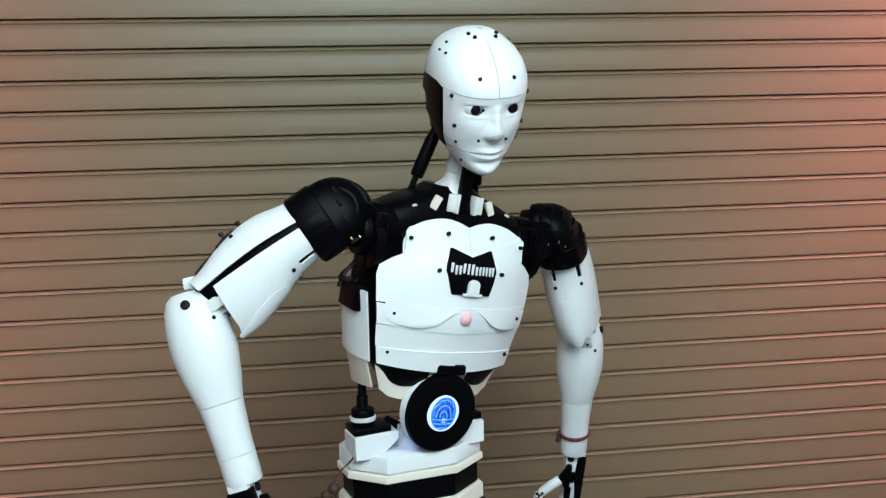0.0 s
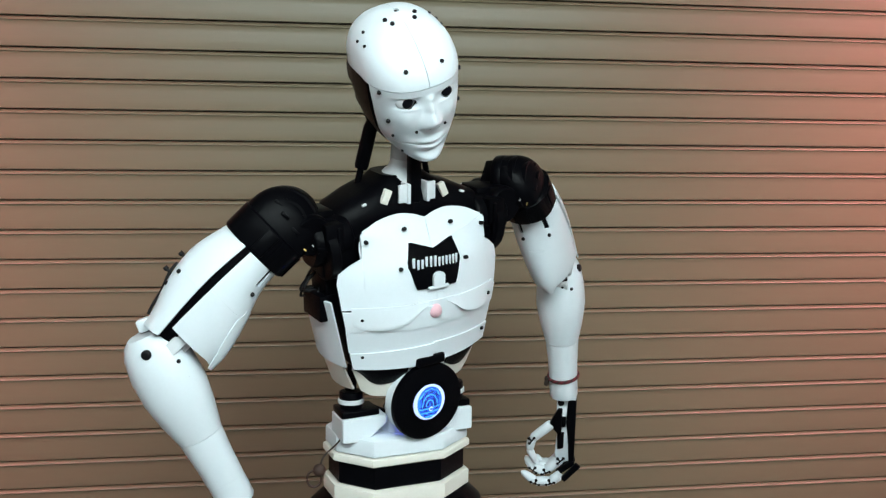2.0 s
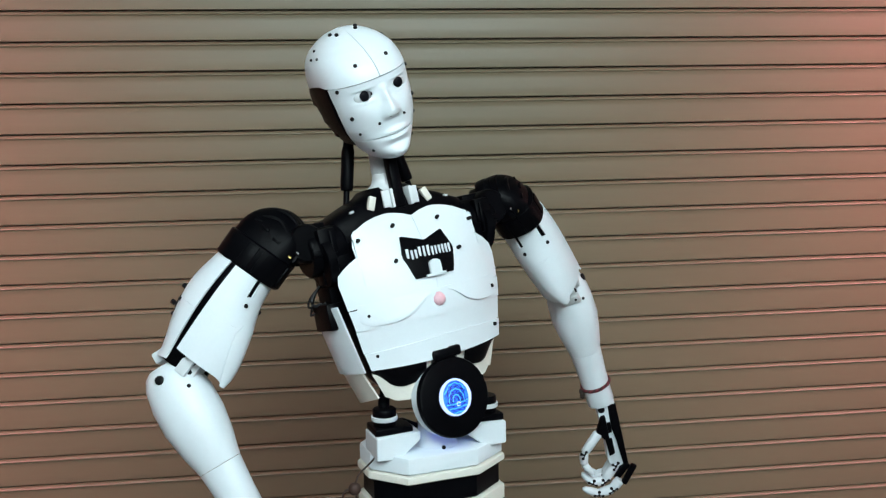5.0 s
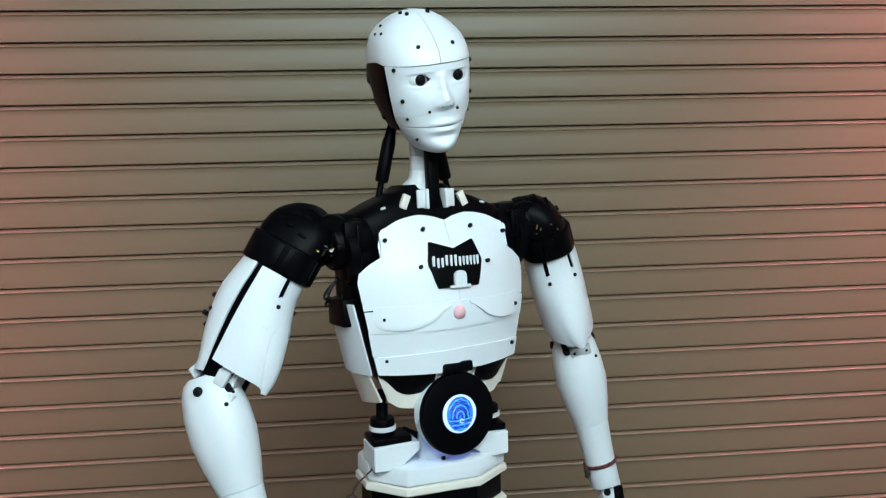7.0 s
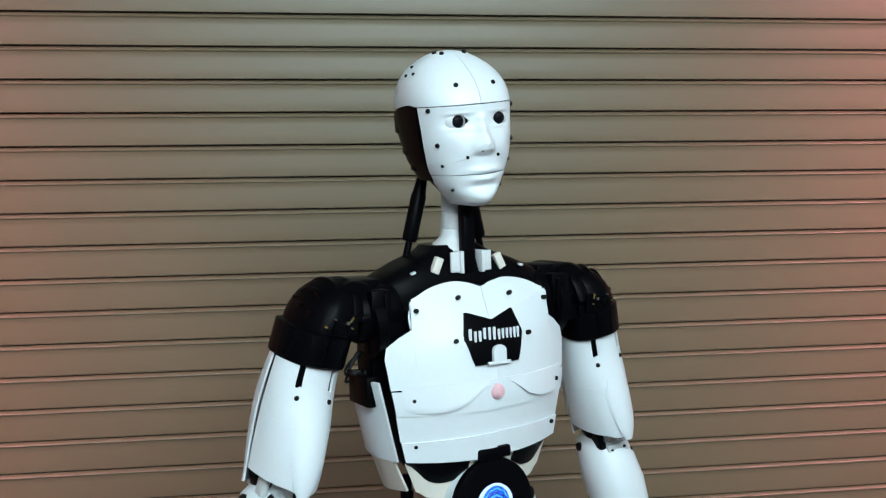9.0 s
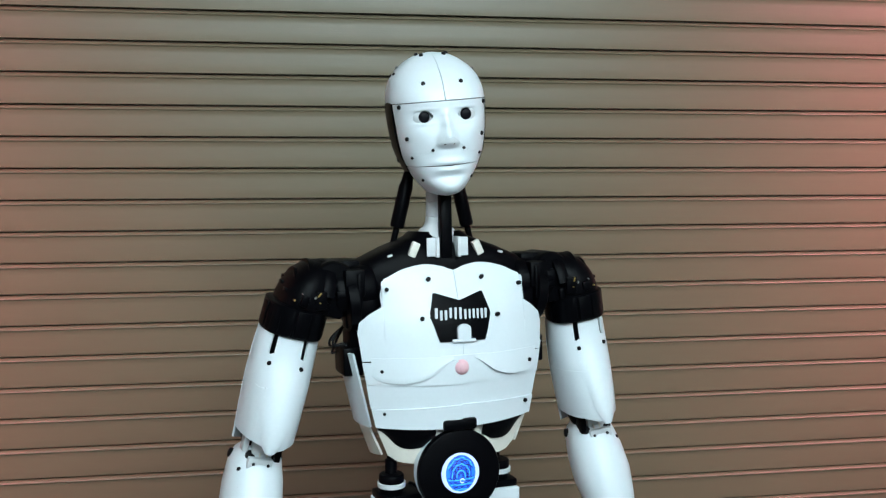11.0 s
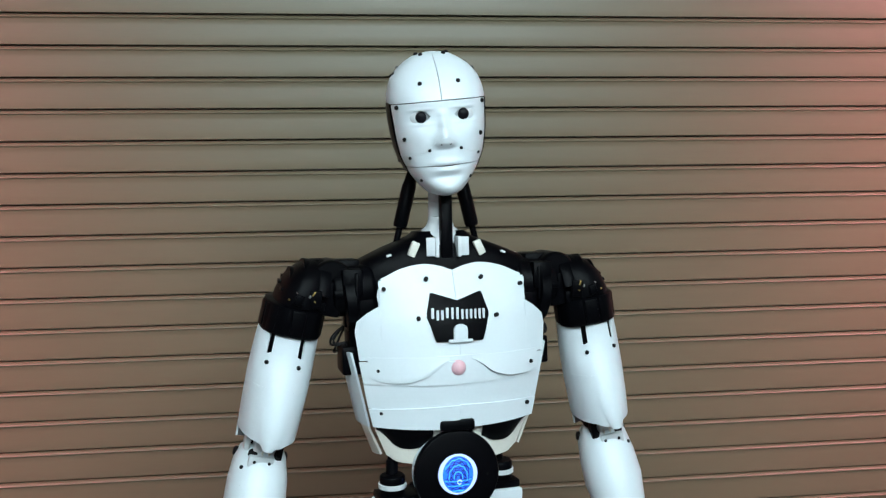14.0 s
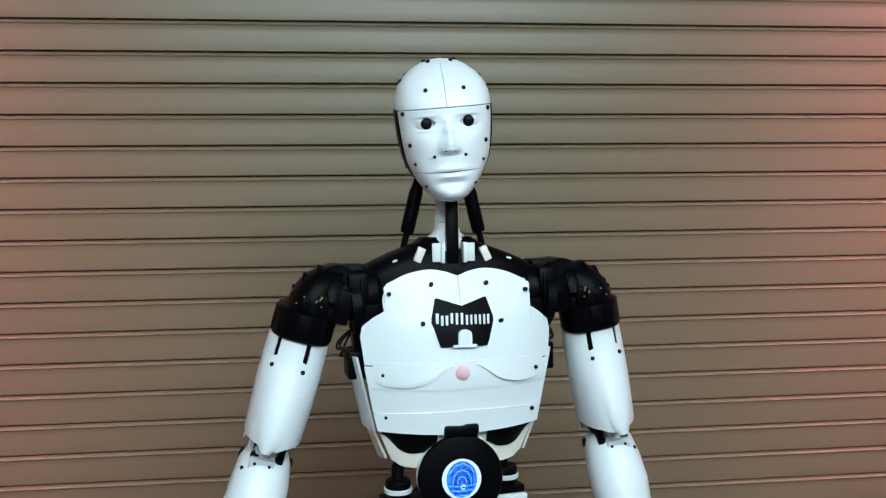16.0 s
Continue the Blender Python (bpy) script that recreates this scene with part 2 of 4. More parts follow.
    part("shutter_box", bm, RAILM, root, "tan steel roller box")
    # the shutter stands slightly askew to the room
    root.matrix_world = Matrix.Translation((1.5, 0, 0)) @ Matrix.Rotation(-0.0105, 4, "Z") @ Matrix.Translation((-1.5, 0, 0))


shutter()


# ---- the robot ----
robot = tagged(new("humanoid_robot"), "white and black printed-plastic humanoid robot with bare mechanical waist", "robot")
robot.location = ROBOT


def screw_mesh(r=0.0038, h=0.004):
    bm = bmesh.new()
    rod(bm, (0, 0, -0.004), (0, 0, h), [(0, r), (0.75, r), (0.93, r * 0.8), (1, r * 0.45)], 12)
    ob = part("screw", bm, SCREW)
    me = ob.data
    bpy.data.objects.remove(ob)
    return me


SCREW_ME, SMALL_ME, BIG_ME = screw_mesh(), screw_mesh(0.0028, 0.003), screw_mesh(0.0085, 0.006)


def screw(parent, p, d, me=None):
    ob = new("screw", me or SCREW_ME)
    ob.parent = parent
    ob.matrix_local = Matrix.Translation(p) @ frame_to(d).to_4x4()
    return ob


# -- torso --
def chest_y(x, z):
    d = catmull(z, [(0.05, 0.085), (0.10, 0.096), (0.16, 0.104), (0.24, 0.117), (0.32, 0.1125), (0.37, 0.090), (0.42, 0.070)])
    k = smooth(z, [(0.10, 1.75), (0.32, 1.75), (0.40, 0.55)])
    return -d + k * x * x + 5 * x ** 4


def chest_n(x, z):
    e = 0.002
    return Vector(((chest_y(x + e, z) - chest_y(x - e, z)) / (2 * e), -1, (chest_y(x, z + e) - chest_y(x, z - e)) / (2 * e)))


def upper_arc(x):
    a = abs(x)
    if a < 0.130:
        return catmull(a, [(0.0, 0.402), (0.02, 0.409), (0.05, 0.4135), (0.09, 0.4065), (0.13, 0.390)])
    return interp(a, [(0.130, 0.345), (0.15, 0.333), (0.170, 0.316), (0.172, 0.300)])


def seam_top(x):
    """The line where the collar plates meet the chest plate."""
    return interp(abs(x), [(0.0, 0.352), (0.045, 0.366), (0.13, 0.388)])


def panel(parent, name, x0, x1, zt, zb, th=0.004, lift=0.0, nx=41, nz=12, label="", material=None, extra=()):
    bm = bmesh.new()
    xs = sorted(set([round(v, 5) for v in lin(x0, x1, nx)] + [e for e in extra if x0 < e < x1]))
    taper = lambda z: 1 - 0.038 * max(0.0, min(1.0, (0.305 - z) / 0.055))
    patch(bm, lambda x, s: (x * taper(zb(x) + (zt(x) - zb(x)) * s), chest_y(x * taper(zb(x) + (zt(x) - zb(x)) * s), zb(x) + (zt(x) - zb(x)) * s) - lift, zb(x) + (zt(x) - zb(x)) * s), xs, lin(0, 1, nz), th)
    return part(name, bm, material or WHITE, parent, label)


def make_torso():
    bm = bmesh.new()
    loft(bm, [ring(0, y, z, rx, ry, 40, 0.62) for z, rx, ry, y in (
        (0.095, 0.100, 0.050, 0.0), (0.125, 0.125, 0.058, 0.0), (0.20, 0.140, 0.062, 0.0), (0.30, 0.150, 0.064, 0.004), (0.36, 0.150, 0.060, 0.006), (0.40, 0.148, 0.052, 0.006))])
    loft(bm, [ring(0, y, z, rx, ry, 40, 0.55) for z, rx, ry, y in (
        (0.355, 0.175, 0.052, 0.012), (0.395, 0.172, 0.062, 0.014), (0.420, 0.150, 0.062, 0.018), (0.440, 0.105, 0.058, 0.022), (0.458, 0.058, 0.048, 0.024), (0.468, 0.045, 0.040, 0.026))])
    torso = part("torso", bm, BLACK, robot, "black ribbed torso frame")
    # collar plates
    for sx in (-1, 1):
        x0, x1 = (-0.130, -0.0004) if sx < 0 else (0.0004, 0.130)
        panel(torso, "collar_plate", x0, x1, upper_arc, lambda x: seam_top(x) - 0.004, nx=30, lift=-0.0024)
    # chest plate with a notch for the badge
    for sx in (-1, 1):
        def top(x):
            a = abs(x)
            return min(upper_arc(x), seam_top(x) if a < 0.1299 else 9)

        def bot(x):
            a = abs(x)
            return 0.2515 + 0.006 * (1 - (a / 0.17) ** 2)
        ex = [sx * v for v in (0.1297, 0.1301, 0.16, 0.165, 0.168)]
        panel(torso, "chest_plate", *((-0.172, -0.0002) if sx < 0 else (0.0002, 0.172)), top, bot, th=0.005, nx=40, nz=18, extra=ex)
    # bands below the chest
    side = lambda z: interp(z, [(0.12, 0.140), (0.17, 0.151), (0.255, 0.166)])
    for zt, zb, lift in ((0.2500, 0.2125, 0.002), (0.2115, 0.1695, 0.0), (0.1680, 0.1365, 0.003)):
        for sx in (-1, 1):
            w0, w1 = side(zb), side(zt)
            bm = bmesh.new()

            def fn(u, s, zt=zt, zb=zb, lift=lift, sx=sx, w0=w0, w1=w1):
                bow = 0.006 * (1 - u * u) if zb < 0.14 else 0.003 * (1 - u * u)
                z = zb + (zt - zb) * s - bow * (1 - s) + (0.004 * (1 - u) if zt < 0.17 else 0) * s
                x = sx * u * (w0 + (w1 - w0) * s)
                return (x, chest_y(x, z) - lift, z)
            patch(bm, fn, lin(0.004 if zt < 0.17 else 0.0012, 1, 26), lin(0, 1, 7), 0.004)
            part("belly_band", bm, WHITE, torso)
    # swelling under the breast: a rounded lip that runs up to the middle
    for sx in (-1, 1):
        bm = bmesh.new()

        def lip(u, v, sx=sx):
            x = sx * (0.020 + 0.132 * u)
            zc = catmull(u, [(0.0, 0.252), (0.12, 0.243), (0.30, 0.2255), (0.55, 0.2155), (0.85, 0.2165), (1.0, 0.224)])
            zt = 0.258
            z = zc + (zt - zc) * v
            bulge = 0.0062 * (1 - v) ** 1.1 * max(0.0, math.sin(math.pi * min(1, 0.02 + u * 0.98))) ** 0.7
            drop = 0.0082 * min(1.0, u / 0.25) if v == 0 else 0
            return (x, chest_y(x, z) - 0.0028 - bulge + drop, z)
        patch(bm, lip, lin(0, 1, 30), [0, 0.06, 0.12, 0.2, 0.35, 0.55, 0.8, 1], 0.003)
        part("breast_lip", bm, WHITE, torso)
    # middle lens panel and the sensor
    bm = bmesh.new()
    patch(bm, lambda x, z: (x, chest_y(x, z) - 0.0028, z), lin(-0.040, 0.040, 17), lin(0.216, 0.2590, 8), 0.003)
    part("sensor_panel", bm, WHITE, torso)
    bm = bmesh.new()
    rod(bm, (-0.005, -0.108, 0.2385), (-0.005, -0.130, 0.2385), [(0, 0.0135), (0.55, 0.0135), (0.78, 0.0115), (0.92, 0.007), (1, 0.002)], 24)
    part("sensor_dome", bm, PINK, torso, "round sensor dome with its pink light put into the colour")
    # badge: black plate, plain white bars, small white figure
    bm = bmesh.new()
    ztop = lambda x: interp(abs(x), [(0, 0.3515), (0.045, 0.3665), (0.0545, 0.332)])
    zbot = lambda x: interp(abs(x), [(0, 0.283), (0.042, 0.283), (0.0545, 0.326)])
    patch(bm, lambda x, s: (x, chest_y(x, zbot(x) + (ztop(x) - zbot(x)) * s) - 0.003, zbot(x) + (ztop(x) - zbot(x)) * s), lin(-0.0545, 0.0545, 25), lin(0, 1, 9), 0.003)
    badge = part("badge", bm, BLACK, torso, "black badge plate with plain white bars")
    yb = lambda x, z: chest_y(x, z) - 0.0035
    bars = [(-0.0475, -0.0425), (-0.039, -0.0345), (-0.031, -0.0265), (-0.0225, -0.018), (-0.0135, -0.0095), (-0.005, -0.0005), (0.004, 0.008), (0.012, 0.0155), (0.0195, 0.0235), (0.0275, 0.031), (0.035, 0.039), (0.0425, 0.0465)]
    for i, (x0, x1) in enumerate(bars):
        z0, z1 = (0.3145 if i in (4, 5) else 0.3175), (0.3405 if i in (0, 3, 4, 5) else 0.3365)
        bm = bmesh.new()
        xm, zm = (x0 + x1) / 2, (z0 + z1) / 2
        box(bm, (xm, yb(xm, zm), zm), (x1 - x0, 0.003, z1 - z0), Matrix.Rotation(math.atan2(chest_n(xm, zm).x, 1), 4, "Z"), bev=0.0006)
        part("white_bar", bm, WHITE, torso)
    bm = bmesh.new()
    arch = [(-0.012, 0.287), (-0.012, 0.304)] + [(-0.0 + 0.012 * math.cos(a), 0.304 + 0.009 * math.sin(a)) for a in lin(math.pi, 0, 9)[1:-1]] + [(0.012, 0.304), (0.012, 0.287)]
    slab(bm, arch, chest_y(0, 0.30) - 0.0045, chest_y(0, 0.30) - 0.010)
    part("white_figure", bm, WHITE, torso)
    bm = bmesh.new()
    box(bm, (0, chest_y(0, 0.285) - 0.0055, 0.2845), (0.042, 0.005, 0.005), bev=0.001)
    part("white_figure_base", bm, WHITE, torso)
    for sx in (-1, 1):
        for x, z in ((0.1225, 0.374), (0.049, 0.389), (0.069, 0.324), (0.136, 0.236), (0.131, 0.161)):
            screw(torso, (sx * x, chest_y(x, z) - 0.004, z), chest_n(sx * x, z))
    # rib plates at the sides, cream belly frame, black belly bowls
    for sx in (-1, 1):
        bm = bmesh.new()
        rib = lambda u, s, sx=sx: (sx * (interp(s, [(0, 0.150), (1, 0.178)]) + 0.012 * math.sin(math.pi * u * 0.9)), -0.047 + 0.107 * u, 0.132 + (0.262 - 0.132) * s)
        patch(bm, rib, lin(0, 1, 16), lin(0, 1, 9), 0.004 * sx, skip=lambda u, s: s > 0.80 and u > 0.35)
        part("rib_plate", bm, WHITE, torso, "white curved rib plate")
        bm = bmesh.new()
        box(bm, (sx * 0.172, 0.004, 0.246), (0.036, 0.070, 0.05), bev=0.004)
        part("rib_block", bm, BLACK, torso)
        bm = bmesh.new()
        low = lambda u, s, sx=sx: (sx * (interp(s, [(0, 0.128), (1, 0.150)]) + 0.006 * math.sin(math.pi * u)), -0.035 + 0.085 * u, 0.078 + (0.130 - 0.078) * s - 0.012 * u * (1 - s))
        patch(bm, low, lin(0, 1, 10), lin(0, 1, 5), 0.004 * sx)
        part("hip_flap", bm, CREAM, torso)
        bm = bmesh.new()

        def bowl(u, s, sx=sx):
            x = sx * (0.045 + 0.092 * u)
            zt, zb = 0.136, catmull(u, [(0, 0.108), (0.25, 0.097), (0.6, 0.099), (1.0, 0.130)])
            z = zb + (zt - zb) * s
            return (x, chest_y(x, 0.135) + 0.003 + 0.016 * (1 - s) ** 2, z)
        patch(bm, bowl, lin(0, 1, 18), lin(0, 1, 7), 0.004)
        part("belly_bowl", bm, BLACK, torso)
        bm = bmesh.new()

        def frame_fn(u, s, sx=sx):
            x = sx * (0.030 + 0.108 * u - 0.020 * (1 - s) * u)
            zt, zb = 0.130, catmull(u, [(0, 0.070), (0.4, 0.066), (0.8, 0.070), (1.0, 0.082)])
            z = zb + (zt - zb) * s
            return (x, chest_y(x, 0.12) + 0.013 + 0.014 * (1 - s), z)
        patch(bm, frame_fn, lin(0, 1, 18), lin(0, 1, 7), 0.005)
        part("belly_frame", bm, CREAM, torso)
    # belly disc with its lit emblem
    c, d = Vector((-0.007, -0.090, 0.0510)), Vector((0.02, -1, 0.03)).normalized()
    bm = bmesh.new()
    rod(bm, c - d * 0.024, c + d * 0.004, [(0, 0.069), (0.08, 0.0725), (0.9, 0.0735), (1, 0.072)], 56)
    disc = part("belly_disc", bm, WHITE, torso, "round belly drum with white rim")
    bm = bmesh.new()
    rod(bm, c + d * 0.003, c + d * 0.016, [(0, 0.0755), (0.7, 0.0755), (0.9, 0.074), (1, 0.070)], 56)
    part("disc_face", bm, BLACK, torso, "glossy black disc face")
    bm = bmesh.new()
    tube(bm, [c - d * 0.020 + Vector((0.058 * math.sin(t), 0.004, -0.058 * math.cos(t))) for t in lin(-0.7, 0.7, 14)], 0.0025, 6)
    part("led_strip", bm, LED, torso, "glowing blue light strip behind the drum")
    bm = bmesh.new()
    box(bm, (-0.005, -0.102, 0.1365), (0.062, 0.018, 0.020), bev=0.005)
    part("disc_bracket", bm, BLACK, torso)
    bm = bmesh.new()
    rod(bm, c + d * 0.015, c + d * 0.0185, [(0, 0.035), (0.7, 0.035), (1, 0.034)], 48)
    part("emblem", bm, EMBLEM, torso, "glowing bluish white round emblem")
    up = Vector((0, 0, 1))
    ex = d.cross(up).normalized() * -1
    ez = ex.cross(d) * 1
    if ez.z < 0:
        ez = -ez
    bm = bmesh.new()
    loft(bm, [[c + d * h + ex * (0.0275 * k * math.cos(t)) + ez * (0.0315 * k * math.sin(t)) for t in lin(0, 2 * math.pi, 41)[:-1]] for h, k in ((0.0175, 1.0), (0.0187, 1.0), (0.0190, 0.97))])
    part("emblem_field", bm, INNER, torso, "glowing deep blue field")
    for i in range(12):
        r = 0.0040 + i * 0.0025
        a0, a1 = (-0.35, math.pi + 0.35) if i < 8 else (0.30 + 0.1 * (i - 8), math.pi - 0.30 - 0.1 * (i - 8))
        pts = []
        for a in lin(a0, a1, 40):
            rr = r * (1 + 0.045 * math.sin(11 * a + 1.7 * i))
            x, z = rr * 0.86 * math.cos(a), rr * 1.10 * math.sin(a) - 0.005
            if (x / 0.0262) ** 2 + (z / 0.0302) ** 2 < 1:
                pts.append(c + d * 0.0196 + ex * x + ez * z)
        if len(pts) > 3:
            bm = bmesh.new()
            tube(bm, pts, 0.00085, 5)
            part("emblem_line", bm, CYAN if i % 4 == 2 else BLUE, torso)
    for i in range(8):
        z = -0.009 - i * 0.0027
        w = 0.0262 * math.sqrt(max(0, 1 - (z / 0.0302) ** 2)) * 0.96
        bm = bmesh.new()
        tube(bm, [c + d * 0.0196 + ex * x + ez * (z + 0.0009 * math.sin(x * 520 + 2.1 * i) + 4.0 * x * x) for x in lin(-w, w, 22)], 0.00085, 5)
        part("emblem_line", bm, CYAN if i % 3 == 1 else BLUE, torso)
    bm = bmesh.new()
    tube(bm, [c + d * 0.0200 + ex * (0.002 + 0.0036 * math.cos(a)) + ez * (0.0036 * math.sin(a) - 0.013) for a in lin(0, 5.6, 18)], 0.0011, 6)
    part("emblem_core", bm, EMBLEM, torso)
    # neck: white column, black front bar, brackets, pistons
    bm = bmesh.new()
    rod(bm, (0, 0.012, 0.44), (0, -0.004, 0.575), [(0, 0.050), (0.10, 0.044), (0.21, 0.034), (0.27, 0.0255), (0.34, 0.0220), (0.4, 0.0215), (0.41, 0.0205), (0.42, 0.0215), (0.6, 0.0215), (0.61, 0.0205), (0.62, 0.0215), (1, 0.023)], 28)
    part("neck", bm, GREYW, torso, "greyish white segmented neck column")
    bm = bmesh.new()
    box(bm, (0, -0.036, 0.478), (0.021, 0.020, 0.115), bev=0.003)
    box(bm, (0, -0.030, 0.545), (0.016, 0.014, 0.05), bev=0.003)
    part("neck_bar", bm, BLACK, torso, "black bar in front of the neck")
    for sx in (-1, 1):
        bm = bmesh.new()
        box(bm, (sx * 0.020, -0.041, 0.441), (0.006, 0.026, 0.036), bev=0.001)
        box(bm, (sx * 0.030, -0.046, 0.4415), (0.017, 0.005, 0.033), bev=0.001)
        part("neck_bracket", bm, GREYW, torso, "white neck bracket")
        bm = bmesh.new()
        box(bm, (sx * 0.060, -0.038, 0.438), (0.014, 0.010, 0.027), Matrix.Rotation(sx * -0.42, 4, "Y"), bev=0.0015)
        part("neck_tab", bm, CREAM, torso, "cream ribbed tab beside the neck")
        bm = bmesh.new()
        box(bm, (sx * 0.104, -0.038, 0.4285), (0.009, 0.006, 0.004), Matrix.Rotation(sx * 0.3, 4, "Y"), bev=0.001)
        part("collar_pin", bm, GREYW, torso)
        bm = bmesh.new()
        rod(bm, (sx * 0.081, 0.040, 0.425), (sx * 0.043, 0.030, 0.580), [(0, 0.006), (0.32, 0.006), (0.325, 0.0115), (0.36, 0.0130), (0.80, 0.0130), (0.86, 0.011), (1, 0.009)], 16)
        part("neck_piston", bm, BLACK, torso, "black neck piston")
        # shoulder brackets and motors on the chest
        bm = bmesh.new()
        drum(bm, (sx * 0.130, -0.012, 0.372), (sx * 0.205, -0.012, 0.366), 0.044)
        drum(bm, (sx * 0.165, -0.020, 0.352), (sx * 0.185, -0.020, 0.350), 0.052)
        part("shoulder_bracket", bm, BLACK, torso, "black shoulder bracket with motor housing")
        bm = bmesh.new()
        drum(bm, (sx * 0.205, -0.045, 0.388), (sx * 0.205, 0.055, 0.388), 0.037)
        part("shoulder_motor", bm, BLACK, torso, "black rounded shoulder motor")
        bm = bmesh.new()
        box(bm, (sx * 0.172, -0.045, 0.385), (0.035, 0.030, 0.048), bev=0.004)
        box(bm, (sx * 0.148, -0.035, 0.345), (0.05, 0.035, 0.06), bev=0.005)
        box(bm, (sx * 0.178, 0.010, 0.412), (0.05, 0.06, 0.022), bev=0.005)
        box(bm, (sx * 0.165, -0.058, 0.372), (0.007, 0.012, 0.060), bev=0.002)
        box(bm, (sx * 0.190, -0.050, 0.366), (0.028, 0.014, 0.012), bev=0.002)
        part("shoulder_clamp", bm, BLACK, torso)
        bm = bmesh.new()
        box(bm, (sx * 0.156, 0.002, 0.312), (0.042, 0.060, 0.095), bev=0.006)
        box(bm, (sx * 0.172, -0.020, 0.330), (0.026, 0.030, 0.050), bev=0.004)
        part("armpit_housing", bm, BLACK, torso, "black servo housing under the shoulder")
        bm = bmesh.new()
        tube(bm, [(sx * (0.165 + 0.010 * math.sin(i * 0.9)), -0.006 + 0.006 * math.cos(i * 1.1), 0.300 - 0.0042 * i) for i in range(16)], 0.0026, 6)
        part("cable", bm, DARK, torso, "black cable loop in the armpit")
        bm = bmesh.new()
        tube(bm, [(sx * (0.155 + 0.045 * math.sin(s * math.pi)), 0.01, 0.325 - 0.055 * s - 0.02 * math.sin(s * math.pi)) for s in lin(0, 1, 14)], 0.003, 6)
        part("cable", bm, DARK, torso)
        # loose cable loops under the shoulders
        for k, (reach, fall, y0) in enumerate(((0.050, 0.024, 0.004), (0.040, 0.034, 0.022), (0.026, 0.020, -0.008))):
            bm = bmesh.new()
            tube(bm, [(sx * (0.158 + reach * math.sin(t * math.pi) + 0.004 * math.sin(9 * t + k)), y0 + 0.016 * math.sin(t * 2.2 + k), 0.318 - 0.006 * k - 0.042 * t - fall * math.sin(t * math.pi)) for t in lin(0, 1, 18)], 0.0023, 6)
            part("cable", bm, DARK, torso, "black cable loop in the armpit")
    for pts, m in (([(0.150, 0.03, 0.400), (0.146, 0.03, 0.418), (0.149, 0.028, 0.432)], GREYW), ([(0.147, 0.03, 0.420), (0.158, 0.03, 0.424), (0.166, 0.03, 0.423)], GREYW),
                   ([(0.152, 0.03, 0.408), (0.166, 0.03, 0.420), (0.182, 0.03, 0.418), (0.192, 0.02, 0.410)], ROPE_R)):
        bm = bmesh.new()
        tube(bm, [(x, y, z - 0.008) for x, y, z in pts], 0.0009, 5)
        part("loose_wire", bm, m, torso)
    return torso


torso = make_torso()


# -- head --
HW = [(-0.036, 0.012), (-0.033, 0.024), (-0.026, 0.034), (-0.012, 0.0445), (0.005, 0.0555), (0.022, 0.0640), (0.050, 0.0742), (0.080, 0.0800), (0.110, 0.0828), (0.140, 0.0838), (0.160, 0.0815),
      (0.180, 0.0750), (0.197, 0.0625), (0.210, 0.0465), (0.218, 0.032), (0.2225, 0.018), (0.224, 0.004)]
HF = [(-0.036, 0.066), (-0.033, 0.080), (-0.026, 0.090), (-0.012, 0.096), (0.005, 0.0955), (0.022, 0.0975), (0.050, 0.1000), (0.080, 0.1010), (0.110, 0.1005), (0.140, 0.1005), (0.160, 0.0960),
      (0.180, 0.0840), (0.197, 0.0650), (0.210, 0.045), (0.218, 0.028), (0.2225, 0.014), (0.224, 0.003)]
HB = [(-0.036, -0.050), (-0.033, -0.045), (-0.026, -0.030), (-0.012, 0.0), (0.005, 0.035), (0.022, 0.058), (0.050, 0.082), (0.080, 0.098), (0.110, 0.108), (0.140, 0.110), (0.160, 0.104),
      (0.180, 0.090), (0.197, 0.070), (0.210, 0.048), (0.218, 0.030), (0.2225, 0.014), (0.224, 0.003)]


# the face below the cheekbones is short
HW, HF, HB = ([(z if z >= 0.05 else 0.05 + (z - 0.05) * 0.872, v) for z, v in t] for t in (HW, HF, HB))


def bell(x, w):
    return math.exp(-(x / w) ** 2)


